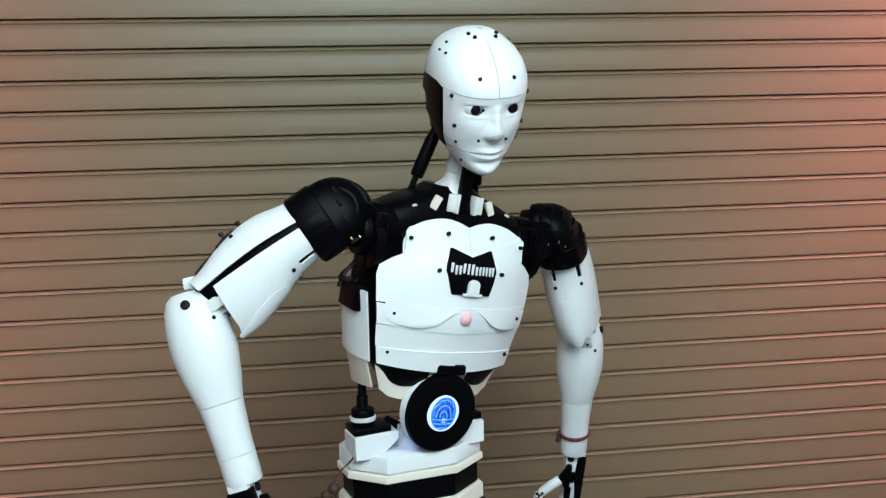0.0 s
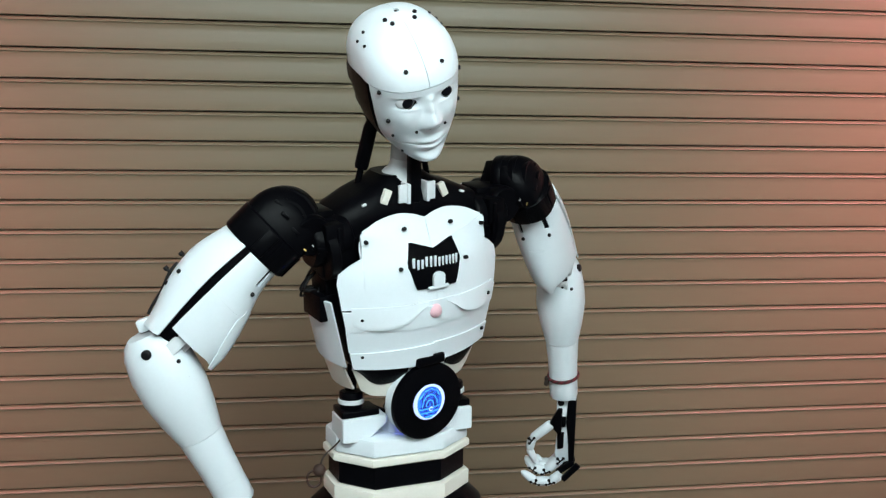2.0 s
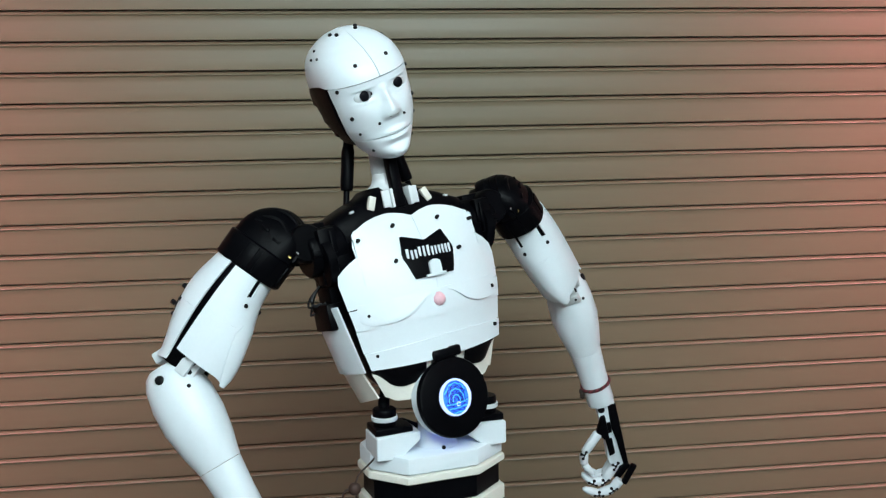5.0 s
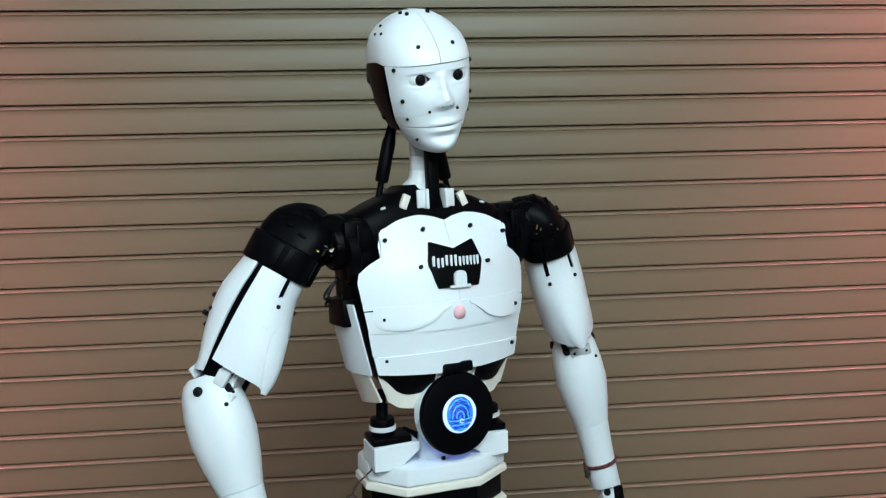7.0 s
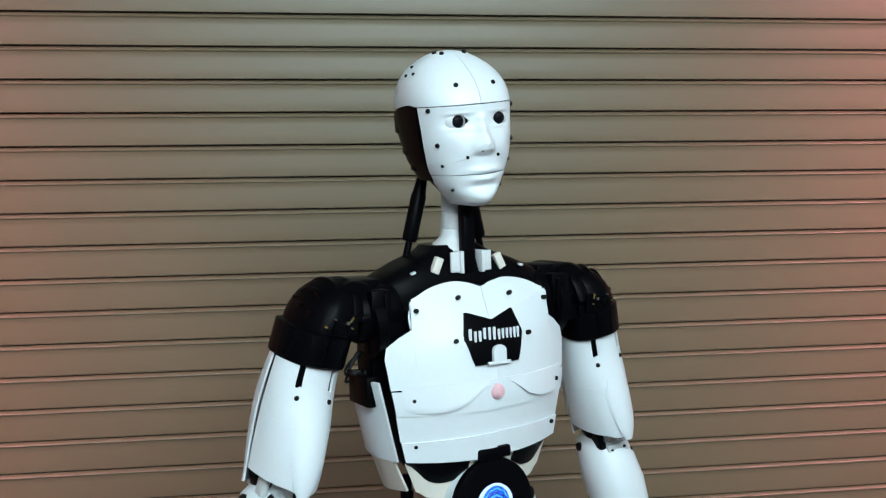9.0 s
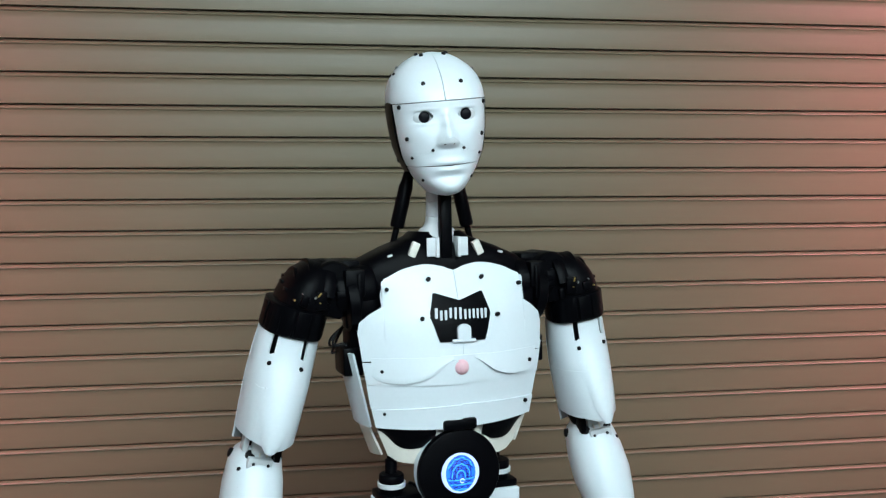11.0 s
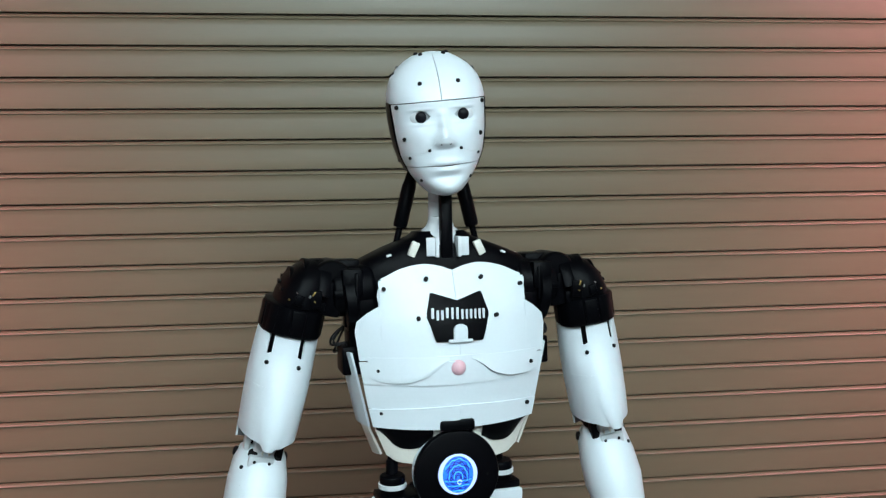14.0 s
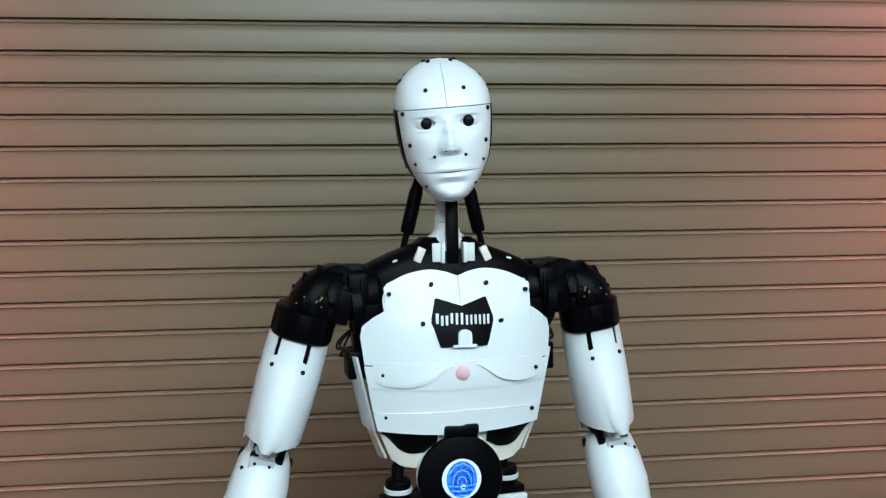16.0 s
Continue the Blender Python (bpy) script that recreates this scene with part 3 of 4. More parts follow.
def head_at(phi, z, inset=0.0):
    w, f, b = 1.018 * catmull(z, HW), catmull(z, HF), catmull(z, HB)
    s, c = math.sin(phi), math.cos(phi)
    x = w * math.copysign(abs(s) ** 0.90, s)
    y = -f * abs(c) ** 0.80 if c > 0 else (b + 0.007 * min(1.0, max(0.0, (z - 0.06) / 0.05))) * abs(c) ** 0.86
    if c > 0:
        ax = abs(x)
        # nose
        nz = smooth(z, [(0.056, 0.0), (0.069, 0.0165), (0.077, 0.0190), (0.096, 0.0115), (0.114, 0.005), (0.128, 0.0)])
        nw = smooth(z, [(0.060, 0.0150), (0.078, 0.0125), (0.098, 0.008), (0.12, 0.008)])
        y -= nz * bell(x, nw)
        y -= 0.004 * bell(ax - 0.0125, 0.0065) * bell(z - 0.071, 0.007)
        # brows and eye hollows
        y -= 0.0015 * bell(z - 0.136, 0.010) * bell(ax - 0.035, 0.030)
        y += 0.0060 * bell(ax - 0.036, 0.021) * bell(z - 0.112, 0.0135)
        y -= 0.0026 * bell(ax - 0.036, 0.016) * bell(z - 0.1255, 0.0030)
        y -= 0.0022 * bell(ax - 0.036, 0.016) * bell(z - 0.1015, 0.0030)
        # cheeks, lips, chin
        y -= 0.003 * bell(ax - 0.044, 0.018) * bell(z - 0.080, 0.018)
        y += 0.0025 * bell(ax - 0.036, 0.014) * bell(z - 0.042, 0.018)
        y -= 0.0070 * bell(x, 0.022) * bell(z - 0.0345, 0.0055)
        y -= 0.0070 * bell(x, 0.020) * bell(z - 0.0215, 0.0052)
        y += 0.0045 * bell(x, 0.022) * bell(z - 0.0095, 0.0055)
        y -= 0.005 * bell(x, 0.02) * bell(z + 0.009, 0.009)
    # the crown leans back
    k = min(1.0, max(0.0, (z - 0.135) / 0.075))
    y += 0.0095 * k * k * (3 - 2 * k)
    p = Vector((x, y, z))
    if inset:
        m = Vector((0, 0.0, 0.09))
        p = m + (p - m) * (1 - inset / 0.09)
    return p


def make_head():
    bm = bmesh.new()
    zs = lin(-0.019, 0.219, 34)
    loft(bm, [[head_at(a, z, 0.0085) for a in lin(0, 2 * math.pi, 49)[:-1]] for z in zs])
    head = part("head", bm, DARK, robot, "black inner skull with dark sides")
    deg = math.radians
    eye = lambda p, z: abs(z - 0.1135) < 0.0102 * (1 - min(1, abs(abs(head_at(p, z).x) - 0.0362) / 0.0156) ** 2)
    side = lambda z: interp(z, [(-0.036, 78), (0.0, 76), (0.02, 75), (0.06, 70), (0.10, 69), (0.137, 71)])

    seam = lambda u: 0.0500 + 0.027 * bell(u, 0.24)

    def shell(name, z0, z1, nz, nphi, skip=None, label=""):
        bm = bmesh.new()
        zz = lambda u, v: z0(u) + (z1(u) - z0(u)) * v
        patch(bm, lambda u, v: head_at(u * deg(side(zz(u, v))), zz(u, v)), lin(-1, 1, nphi), lin(0, 1, nz), 0.004, skip and (lambda u, v: skip(u * deg(side(zz(u, v))), zz(u, v))))
        return part(name, bm, WHITE, head, label)
    shell("face_mask", lambda u: seam(u) + 0.00015, lambda u: 0.1370, 64, 131, eye, "white upper face mask with open eye holes")
    shell("cheek_mask", lambda u: 0.0302, lambda u: seam(u) - 0.00015, 34, 91, None, "white lower cheek mask with nose and lip")
    shell("jaw", lambda u: -0.0248, lambda u: 0.0284, 30, 80, None, "white movable jaw")
    # cranium: two forehead halves and the crown
    for s in (-1, 1):
        bm = bmesh.new()
        lowest = lambda p: 0.1378 if abs(p) < deg(72) else interp(abs(p), [(deg(72), 0.1378), (deg(84), 0.1420), (deg(100), 0.1370), (deg(120), 0.127), (deg(140), 0.119), (deg(180), 0.106)])
        patch(bm, lambda u, v, s=s: head_at(s * (deg(0.22) + u * deg(179)), lowest(u * deg(179)) + (0.2239 - lowest(u * deg(179))) * v ** 0.8) * (1 + 0.008 * (1 - v) ** 2 * max(0.0, math.cos(u * deg(150)))), lin(0, 1, 60), lin(0, 1, 24), 0.004 * s)
        part("cranium_shell", bm, WHITE, head, "white cranium half shell")
        bm = bmesh.new()
        lo = lambda p: interp(p, [(0, 0.020), (0.5, 0.018), (1, 0.06)])
        hi = lambda p: interp(p, [(0, 0.138), (0.20, 0.1415), (0.45, 0.1365), (0.75, 0.127), (1, 0.121)])
        patch(bm, lambda u, v, s=s: head_at(s * deg(73 + 62 * u), lo(u) + (hi(u) - lo(u)) * v, 0.0 if u < 0.9 else 0.003) * 1.0 + Vector((s * 0.0015, 0, 0)), lin(0, 1, 22), lin(0, 1, 22), 0.006 * s)
        ear = part("ear_cover", bm, BLACK, head, "black ear cover")
        for ph, z, sz in ((112, 0.112, (0.012, 0.030, 0.032)), (104, 0.078, (0.008, 0.028, 0.036)), (98, 0.046, (0.008, 0.022, 0.028))):
            p = head_at(s * deg(ph), z, 0.0045)
            bm = bmesh.new()
            box(bm, p, sz, Matrix.Rotation(s * 0.12, 4, "Z"), bev=0.003)
            part("ear_lug", bm, BLACK, ear)
        bm = bmesh.new()
        bmesh.ops.create_uvsphere(bm, u_segments=24, v_segments=16, radius=0.0205, matrix=Matrix.Translation((s * 0.0360, -0.0712, 0.1130)))
        eyeball = part("eye", bm, GREYW, head, "pale eyeball with a large dark iris")
        bm = bmesh.new()
        bmesh.ops.create_uvsphere(bm, u_segments=24, v_segments=16, radius=1, matrix=Matrix.Translation((s * 0.0360, -0.0893, 0.1130)) @ Matrix.Diagonal((0.0096, 0.0040, 0.0096, 1)))
        part("iris", bm, EYE, eyeball, "dark glassy iris")
    def on(x, z):
        p = math.radians(89)
        lo_, hi_ = 0.0, p
        for _ in range(30):
            m = (lo_ + hi_) / 2
            if head_at(m, z).x < abs(x):
                lo_ = m
            else:
                hi_ = m
        return math.copysign((lo_ + hi_) / 2, x)

    def put(phi, z, me=None):
        a, b, c = head_at(phi, z), head_at(phi + 0.02, z), head_at(phi, z + 0.002)
        n = (b - a).cross(c - a)
        if n.dot(a - Vector((0, 0, 0.09))) < 0:
            n = -n
        screw(head, a, n, me)
    for s in (-1, 1):
        put(on(s * 0.032, 0.168), 0.168)
        put(on(s * 0.0725, 0.132), 0.132)
        put(on(s * 0.0645, 0.078), 0.078)
        put(on(s * 0.0600, 0.052), 0.0455, SMALL_ME)
        put(on(s * 0.0420, 0.006), 0.006, SMALL_ME)
        put(on(s * 0.0265, 0.057), 0.0570, SMALL_ME)
        for ph, z in ((80, 0.189), (92, 0.187), (92, 0.200)):
            put(s * math.radians(ph), z, SMALL_ME)
        put(s * math.radians(34), 0.2175)
        put(s * math.radians(66), 0.2192)
    # hairline print seam on the forehead
    bm = bmesh.new()
    tube(bm, [head_at(on(-0.050 + 0.050 * t, 0.186 - 0.048 * t), 0.186 - 0.048 * t) for t in lin(0, 1, 14)], 0.0004, 5)
    part("print_seam", bm, GREYW, head)
    # nostrils
    for s in (-1, 1):
        bm = bmesh.new()
        bmesh.ops.create_uvsphere(bm, u_segments=12, v_segments=8, radius=1, matrix=Matrix.Translation((s * 0.0068, -0.1085, 0.0662)) @ Matrix.Diagonal((0.0036, 0.005, 0.0019, 1)))
        part("nostril", bm, DARK, head)
    return head


head = make_head()


# -- arms --
def make_arm(side):
    s = 1 if side == "left" else -1
    V = lambda x, y, z: (s * x, y, z)
    bm = bmesh.new()
    # black shoulder dome that falls away to the outside, collar and core
    top = 0.071 if s < 0 else 0.064
    more = 0.0 if s < 0 else 0.005
    outer = lambda z: more + interp(z / top, [(-0.2, 0.0385), (0.0, 0.0370), (0.30, 0.0315), (0.50, 0.0255), (0.70, 0.0155), (0.85, 0.004), (0.94, -0.008), (1.0, -0.020)])
    inner = lambda z: interp(z / top, [(-0.2, -0.046), (0.78, -0.046), (0.93, -0.041), (1.0, -0.034)])
    deep, mid = (0.065, 0.002) if s < 0 else (0.055, -0.008)
    depth = lambda z: deep * math.sqrt(max(0.03, 1 - (max(z, 0.0) / top) ** 2))
    rings = [ring(s * (outer(z) + inner(z)) / 2, mid, z, (outer(z) - inner(z)) / 2, depth(z), 32, 0.80) for z in [top * v for v in (1.0, 0.985, 0.95, 0.90, 0.83, 0.74, 0.62, 0.48, 0.32, 0.15, 0.0, -0.14)]]
    rings += [ring(-s * 0.001, mid + 0.002, z, rx, ry + deep - 0.061, 32, 0.80) for z, rx, ry in ((-0.0115, 0.0500, 0.0600), (-0.0125, 0.0515, 0.0615), (-0.060, 0.0525, 0.0600), (-0.063, 0.0510, 0.0570), (-0.064, 0.0460, 0.047), (-UPPER + 0.045, 0.040, 0.036), (-UPPER + 0.020, 0.030, 0.028))]
    loft(bm, rings)
    up = part(side + "_upper_arm", bm, BLACK, robot, "black shoulder dome and collar over the upper arm")

    def face(x, z):
        """How far forward the dome's front lies."""
        m, r = (outer(z) + inner(z)) / 2, (outer(z) - inner(z)) / 2
        return mid - depth(z) * max(0.0, 1 - min(1.0, abs((x - m) / r)) ** 2.5) ** 0.4
    bm = bmesh.new()
    box(bm, V(-0.052, -0.010, 0.012), (0.040, 0.070, 0.060), bev=0.004)
    part("shoulder_block", bm, BLACK, up)
    # collar plates with open joints
    for i in range(7):
        a = -1.5 + i * 0.5
        bm = bmesh.new()
        box(bm, V(0.0520 * math.sin(a) - 0.001, mid + 0.002 - (deep - 0.0005) * math.cos(a), -0.037), (0.0235, 0.005, 0.044), Matrix.Rotation(s * a, 4, "Z"), bev=0.0015)
        part("collar_plate", bm, BLACK, up)
    # curved bands over the dome
    for x0, w in ((-0.034, 0.020), (-0.004, 0.014), (0.018, 0.010)):
        bm = bmesh.new()
        zt = max(0.02, interp(x0 - more, [(-0.046, 1.0), (-0.008, 0.94), (0.004, 0.85), (0.0155, 0.70), (0.0255, 0.50), (0.0315, 0.30)]) * top)
        sec = []
        for a in lin(0.25, 2.75, 22):
            q = Vector((0, -math.cos(a), math.sin(a)))
            m = Vector(V(x0, mid - (deep - 0.003) * zt / top * math.cos(a), zt * math.sin(a)))
            sec.append([m + Vector((s * w / 2 * ix, 0, 0)) + q * (0.0030 * iq) for ix, iq in ((-1, -1), (1, -1), (1, 0.6), (0.8, 1), (-0.8, 1), (-1, 0.6))])
        loft(bm, sec)
        part("dome_band", bm, BLACK, up, "raised black band over the shoulder dome")
    for x, z, w, h, turn_y in ((-0.022, 0.010, 0.020, 0.030, 0.2), (0.006, 0.004, 0.014, 0.018, -0.15), (-0.036, -0.004, 0.014, 0.020, 0.0)):
        bm = bmesh.new()
        box(bm, V(x, face(x, z), z), (w, 0.008, h), Matrix.Rotation(s * turn_y, 4, "Y"), bev=0.002)
        part("servo_box", bm, BLACK, up)
    # small bright pins
    for x, z, w, h, m in ((-0.016, 0.020, 0.0024, 0.0085, BRASS), (-0.010, 0.014, 0.0020, 0.0050, STEEL), (-0.020, 0.007, 0.0030, 0.0022, BRASS), (0.012, 0.016, 0.0028, 0.0018, STEEL), (0.022, 0.002, 0.0022, 0.0030, BRASS)):
        bm = bmesh.new()
        box(bm, V(x, face(x, z) - 0.0032, z), (w, 0.006, h), Matrix.Rotation(0.45, 4, "Y"), bev=0.0005)
        part("metal_pin", bm, m, up, "bright metal pin in the shoulder")
    for a in (1.1, 1.7, 2.2):
        z = 0.012 + 0.012 * (a - 1.1)
        bm = bmesh.new()
        box(bm, V(outer(z) * math.sin(a), mid - depth(z) * 0.80 * math.cos(a), z), (0.008, 0.016, 0.006), bev=0.001)
        part("dome_lug", bm, BLACK, up, "small black boxy lug on the shoulder dome")

    # white shells
    def shell_at(a, z):
        r = catmull(z, [(-0.265, 0.0505), (-0.22, 0.0525), (-0.15, 0.0550), (-0.09, 0.0545), (-0.05, 0.0525)])
        c = math.cos(a)
        fr = catmull(z, [(-0.265, 0.0860), (-0.22, 0.0880), (-0.15, 0.0740), (-0.10, 0.0565), (-0.05, 0.0520)])
        bk = catmull(z, [(-0.265, 0.0430), (-0.20, 0.0655), (-0.13, 0.0765), (-0.05, 0.0630)])
        return Vector((s * r * math.sin(a), -(fr if c > 0 else bk) * c, z))
    d = math.radians

    def front_top(a):
        return -0.060 - (0.0 if -21 < math.degrees(a) < 38 else 0.003)

    def front_bot(a):
        g = math.degrees(a)
        return -0.244 - 0.005 * math.exp(-(g / 24) ** 4) + 0.004 * (abs(g) / 90) ** 2
    angs = sorted(set([round(v, 3) for v in lin(-101, 95, 51)] + [-26.0, -16.0, 33.0, 43.5]))
    for lo, hi in ((0.0, 0.4992), (0.5002, 1.0)):
        bm = bmesh.new()
        patch(bm, lambda a, t: shell_at(d(a), front_bot(d(a)) + (front_top(d(a)) - front_bot(d(a))) * t), angs, lin(lo, hi, 14), 0.0035 * s, skip=lambda a, t: t > 0.80 and (-26.0 < a < -16.0 or 33.0 < a < 43.5))
        part("front_shell", bm, WHITE, up, "white front shell of the upper arm")
    bm = bmesh.new()

    def lens(u, t):
        z = -0.2535 + 0.115 * t
        half = 29 * math.sqrt(max(0.0, math.sin(math.pi * min(1, 0.025 + 0.62 * t)))) * (1 if t < 0.8 else 1 - (t - 0.8) * 1.5)
        a = d(8 + u * half)
        p = shell_at(a, z)
        k = 0.0040 * (1 - u * u) * (1 - t) + 0.0042 * (1 - 0.8 * t)
        return p + Vector((s * math.sin(a) * k, -math.cos(a) * k, 0))
    patch(bm, lens, lin(-1, 1, 15), lin(0, 1, 16), 0.003 * s)
    part("biceps_lens", bm, WHITE, up)
    bm = bmesh.new()

    def back(a, t):
        z0, z1 = -0.262 + 0.012 * math.cos(d(a)), -0.062
        return shell_at(d(a), z0 + (z1 - z0) * t) * 1.0
    patch(bm, back, lin(106, 248, 37), lin(0, 0.4992, 8), 0.0035 * s)
    part("back_shell", bm, WHITE, up, "white back shell of the upper arm")
    bm = bmesh.new()
    patch(bm, back, lin(106, 248, 37), lin(0.5002, 1, 8), 0.0035 * s)
    part("back_shell", bm, WHITE, up, "white back shell of the upper arm")
    for a, z in ((38, -0.112), (-21, -0.112), (150, -0.17), (165, -0.20), (205, -0.17)):
        p = shell_at(d(a), z)
        screw(up, p, (p.x, p.y, 0))
    for z in (-0.150, -0.185):
        bm = bmesh.new()
        rod(bm, V(0.0, 0.066, z), V(0.0, 0.085, z), [(0, 0.0025), (0.6, 0.0025), (0.62, 0.0045), (1, 0.0045)], 10)
        part("bolt", bm, SCREW, up)
    bm = bmesh.new()
    tube(bm, [shell_at(math.pi, -0.165 - 0.095 * t) + Vector((0, 0.002 + 0.002 * math.sin(9 * t), 0)) for t in lin(0, 1, 14)], 0.0026, 8)
    part("cable", bm, DARK, up, "black cable along the back of the arm")
    # elbow hinge
    bm = bmesh.new()
    box(bm, V(0.004, -0.026, -UPPER + 0.030), (0.036, 0.030, 0.058), bev=0.003)
    part("elbow_hinge", bm, GREYW, up, "white elbow hinge block")
    bm = bmesh.new()
    box(bm, V(0.006, -0.047, -UPPER + 0.004), (0.044, 0.012, 0.022), bev=0.003)
    part("elbow_clasp", bm, GREYW, up, "grey white elbow clasp")
    for x in (-0.008, 0.018):
        screw(up, V(x, -0.053, -UPPER + 0.005), (0, -1, 0), SMALL_ME)
    bm = bmesh.new()
    box(bm, V(0.032, -0.020, -UPPER + 0.034), (0.010, 0.022, 0.034), bev=0.002)
    part("elbow_arm", bm, GREYW, up)
    bm = bmesh.new()
    box(bm, V(-0.024, -0.030, -UPPER + 0.034), (0.011, 0.030, 0.05), bev=0.002)
    part("elbow_arm", bm, BLACK, up)
    bm = bmesh.new()
    box(bm, V(0.0, 0.038, -UPPER + 0.016), (0.026, 0.022, 0.024), Matrix.Rotation(0.4, 4, "X"), bev=0.004)
    part("elbow_cap", bm, WHITE, up)

    # forearm
    bm = bmesh.new()
    prof = [(0.027, 0.026, 0.030), (0.018, 0.037, 0.041), (-0.001, 0.0455, 0.050), (-0.040, 0.0515, 0.057), (-0.085, 0.0535, 0.057), (-0.130, 0.0470, 0.0500), (-0.176, 0.0370, 0.0395)]
    loft(bm, [ring(0, 0.004, z, rx, ry, 40, 0.92) for z, rx, ry in prof])
    fore = part(side + "_forearm", bm, WHITE, robot, "white forearm shell")
    bm = bmesh.new()
    prof = [(-0.1768, 0.0366, 0.0391), (-0.200, 0.0352, 0.0372), (-0.235, 0.0330, 0.0345), (-0.2705, 0.0322, 0.0335)]
    loft(bm, [ring(0, 0.004, z, rx, ry, 40, 0.92) for z, rx, ry in prof])
    part("lower_forearm", bm, WHITE, fore)
    bm = bmesh.new()
    prof = [(-0.2710, 0.0318, 0.0330), (-0.295, 0.0320, 0.0330), (-0.318, 0.0318, 0.0325), (-0.321, 0.0308, 0.0312), (-0.322, 0.0240, 0.0245)]
    loft(bm, [ring(0, 0.004, z, rx, ry, 36, 0.92) for z, rx, ry in prof])
    part("cuff", bm, WHITE, fore)
    for x in (-0.034, 0.034):
        screw(fore, V(x * 0.62, -0.040, -0.006), (s * x * 0.3, -1, 0.25), BIG_ME)
        screw(fore, V(x * 1.25, 0.004, 0.004), (s * x, 0, 0.006), BIG_ME)
    screw(fore, V(-0.030, -0.036, -0.038), (-s * 0.5, -1, 0))
    screw(fore, V(0.036, -0.034, -0.030), (s * 0.8, -1, 0))
    screw(fore, V(0.034, -0.037, -0.062), (s * 0.7, -1, 0), SMALL_ME)
    screw(fore, V(0.020, -0.045, -0.014), (s * 0.4, -1, 0), SMALL_ME)
    bm = bmesh.new()
    for x in (-0.006, 0.006):
        box(bm, V(x, -0.043, -0.010), (0.0035, 0.008, 0.040), Matrix.Rotation(0.12, 4, "X"), bev=0.001)
    part("hinge_tabs", bm, CREAM, fore)
    make_hand(fore, s)
    return up, fore


HAND_TURN = radians(14)


def make_hand(fore, s):
    """The hand lies in a plane across the wrist; u runs to the back of the hand and v down, in steps of about half a millimetre."""
    turn = Matrix.Rotation(s * HAND_TURN, 3, "Z")

    def at(u, v, y):
        return turn @ Vector((s * (u - 345 - 0.13 * (v - 250)) * 0.000454, y + 0.004, -0.328 - (v - 250) * 0.000528 - y * 0.593))

    def plate(name, outline, y0, y1, material, label="", bev=0.0025):
        bm = bmesh.new()
        ym = (y0 + y1) / 2
        loft(bm, [[at(u, v, ym) + turn @ Vector((0, y - ym, 0)) for u, v in outline] for y in (y0, y1)])
        bmesh.ops.bevel(bm, geom=bm.edges[:], offset=bev, segments=2, profile=0.5, affect="EDGES")
        return part(name, bm, material, fore, label)

    plate("palm", [(312, 225), (410, 225), (414, 560), (342, 578), (326, 520), (332, 420), (316, 300)], -0.016, 0.022, WHITE, "white palm and wrist")
    plate("hand_back_plate", [(370, 244), (414, 248), (430, 560), (404, 576), (386, 430), (370, 360)], -0.021, 0.026, BLACK, "black plate along the back of the hand")
    plate("thumb_base", [(326, 314), (350, 314), (353, 428), (332, 432), (288, 384)], -0.030, -0.014, BLACK, "black tapered thumb base")
    plate("palm_cover", [(345, 352), (371, 352), (373, 402), (350, 402)], -0.022, -0.014, BLACK, bev=0.001)
    plate("palm_cover", [(332, 437), (367, 432), (372, 512), (340, 518)], -0.022, -0.013, BLACK, bev=0.002)
    bm = bmesh.new()
    drum(bm, at(337, 276, -0.014), at(337, 276, -0.014) + turn @ Vector((0, -0.006, 0)), 0.0078, n=18)
    part("wrist_bolt", bm, SCREW, fore, "round black wrist bolt")

    def digit(name, way, y, radii, label, marks):
        bm = bmesh.new()
        pts = [at(u, v, y) for u, v in way]
        for i, (p, q, r) in enumerate(zip(pts, pts[1:], radii)):
            last = i == len(radii) - 1
            rod(bm, p, q, [(0, r * 0.80), (0.06, r * 0.98), (0.5, r), (0.86, r * 0.93), (0.95, r * 0.80), (1, r * 0.5)] if not last else [(0, r * 0.8), (0.08, r), (0.55, r * 0.92), (0.85, r * 0.68), (1, r * 0.25)], 14)
        ob = part(name, bm, WHITE, fore, label)
        for k in marks:
            p, r = pts[k], radii[min(k, len(radii) - 1)]
            lead = (pts[k + 1] - pts[k - 1]).normalized() if 0 < k < len(pts) - 1 else (pts[1] - pts[0]).normalized()
            front = turn @ Vector((0, -r * 0.96, 0))
            cross = lead.cross(front).normalized()
            bm = bmesh.new()
            for e in (lead * 0.010, -lead * 0.010, cross * 0.009):
                tube(bm, [p + front, p + front * 0.97 + e], 0.0019, 6)
                drum(bm, p + front * 0.75 + e, p + front * 1.06 + e, 0.0036, n=10)
            part("finger_joint", bm, SCREW, ob, "black three-armed joint bracket")
        return ob

    digit("finger", [(362, 572), (290, 638), (222, 626), (178, 562)], -0.012, (0.0122, 0.0118, 0.0108), "white jointed curled finger", (0, 1, 2))
    digit("finger", [(372, 655), (322, 690), (242, 692), (165, 640)], -0.032, (0.0122, 0.0118, 0.0108), "white jointed curled finger", (1, 2))
    digit("finger", [(364, 556), (296, 618), (236, 612), (196, 556)], 0.010, (0.0118, 0.0112, 0.0102), "white jointed curled finger", (1,))
    digit("finger", [(364, 545), (306, 600), (252, 598), (222, 560)], 0.028, (0.0112, 0.0105, 0.0095), "white jointed curled finger", (1,))
    digit("thumb", [(300, 388), (206, 466), (196, 520), (236, 592)], -0.024, (0.0118, 0.0108, 0.0092), "white jointed thumb", (1,))
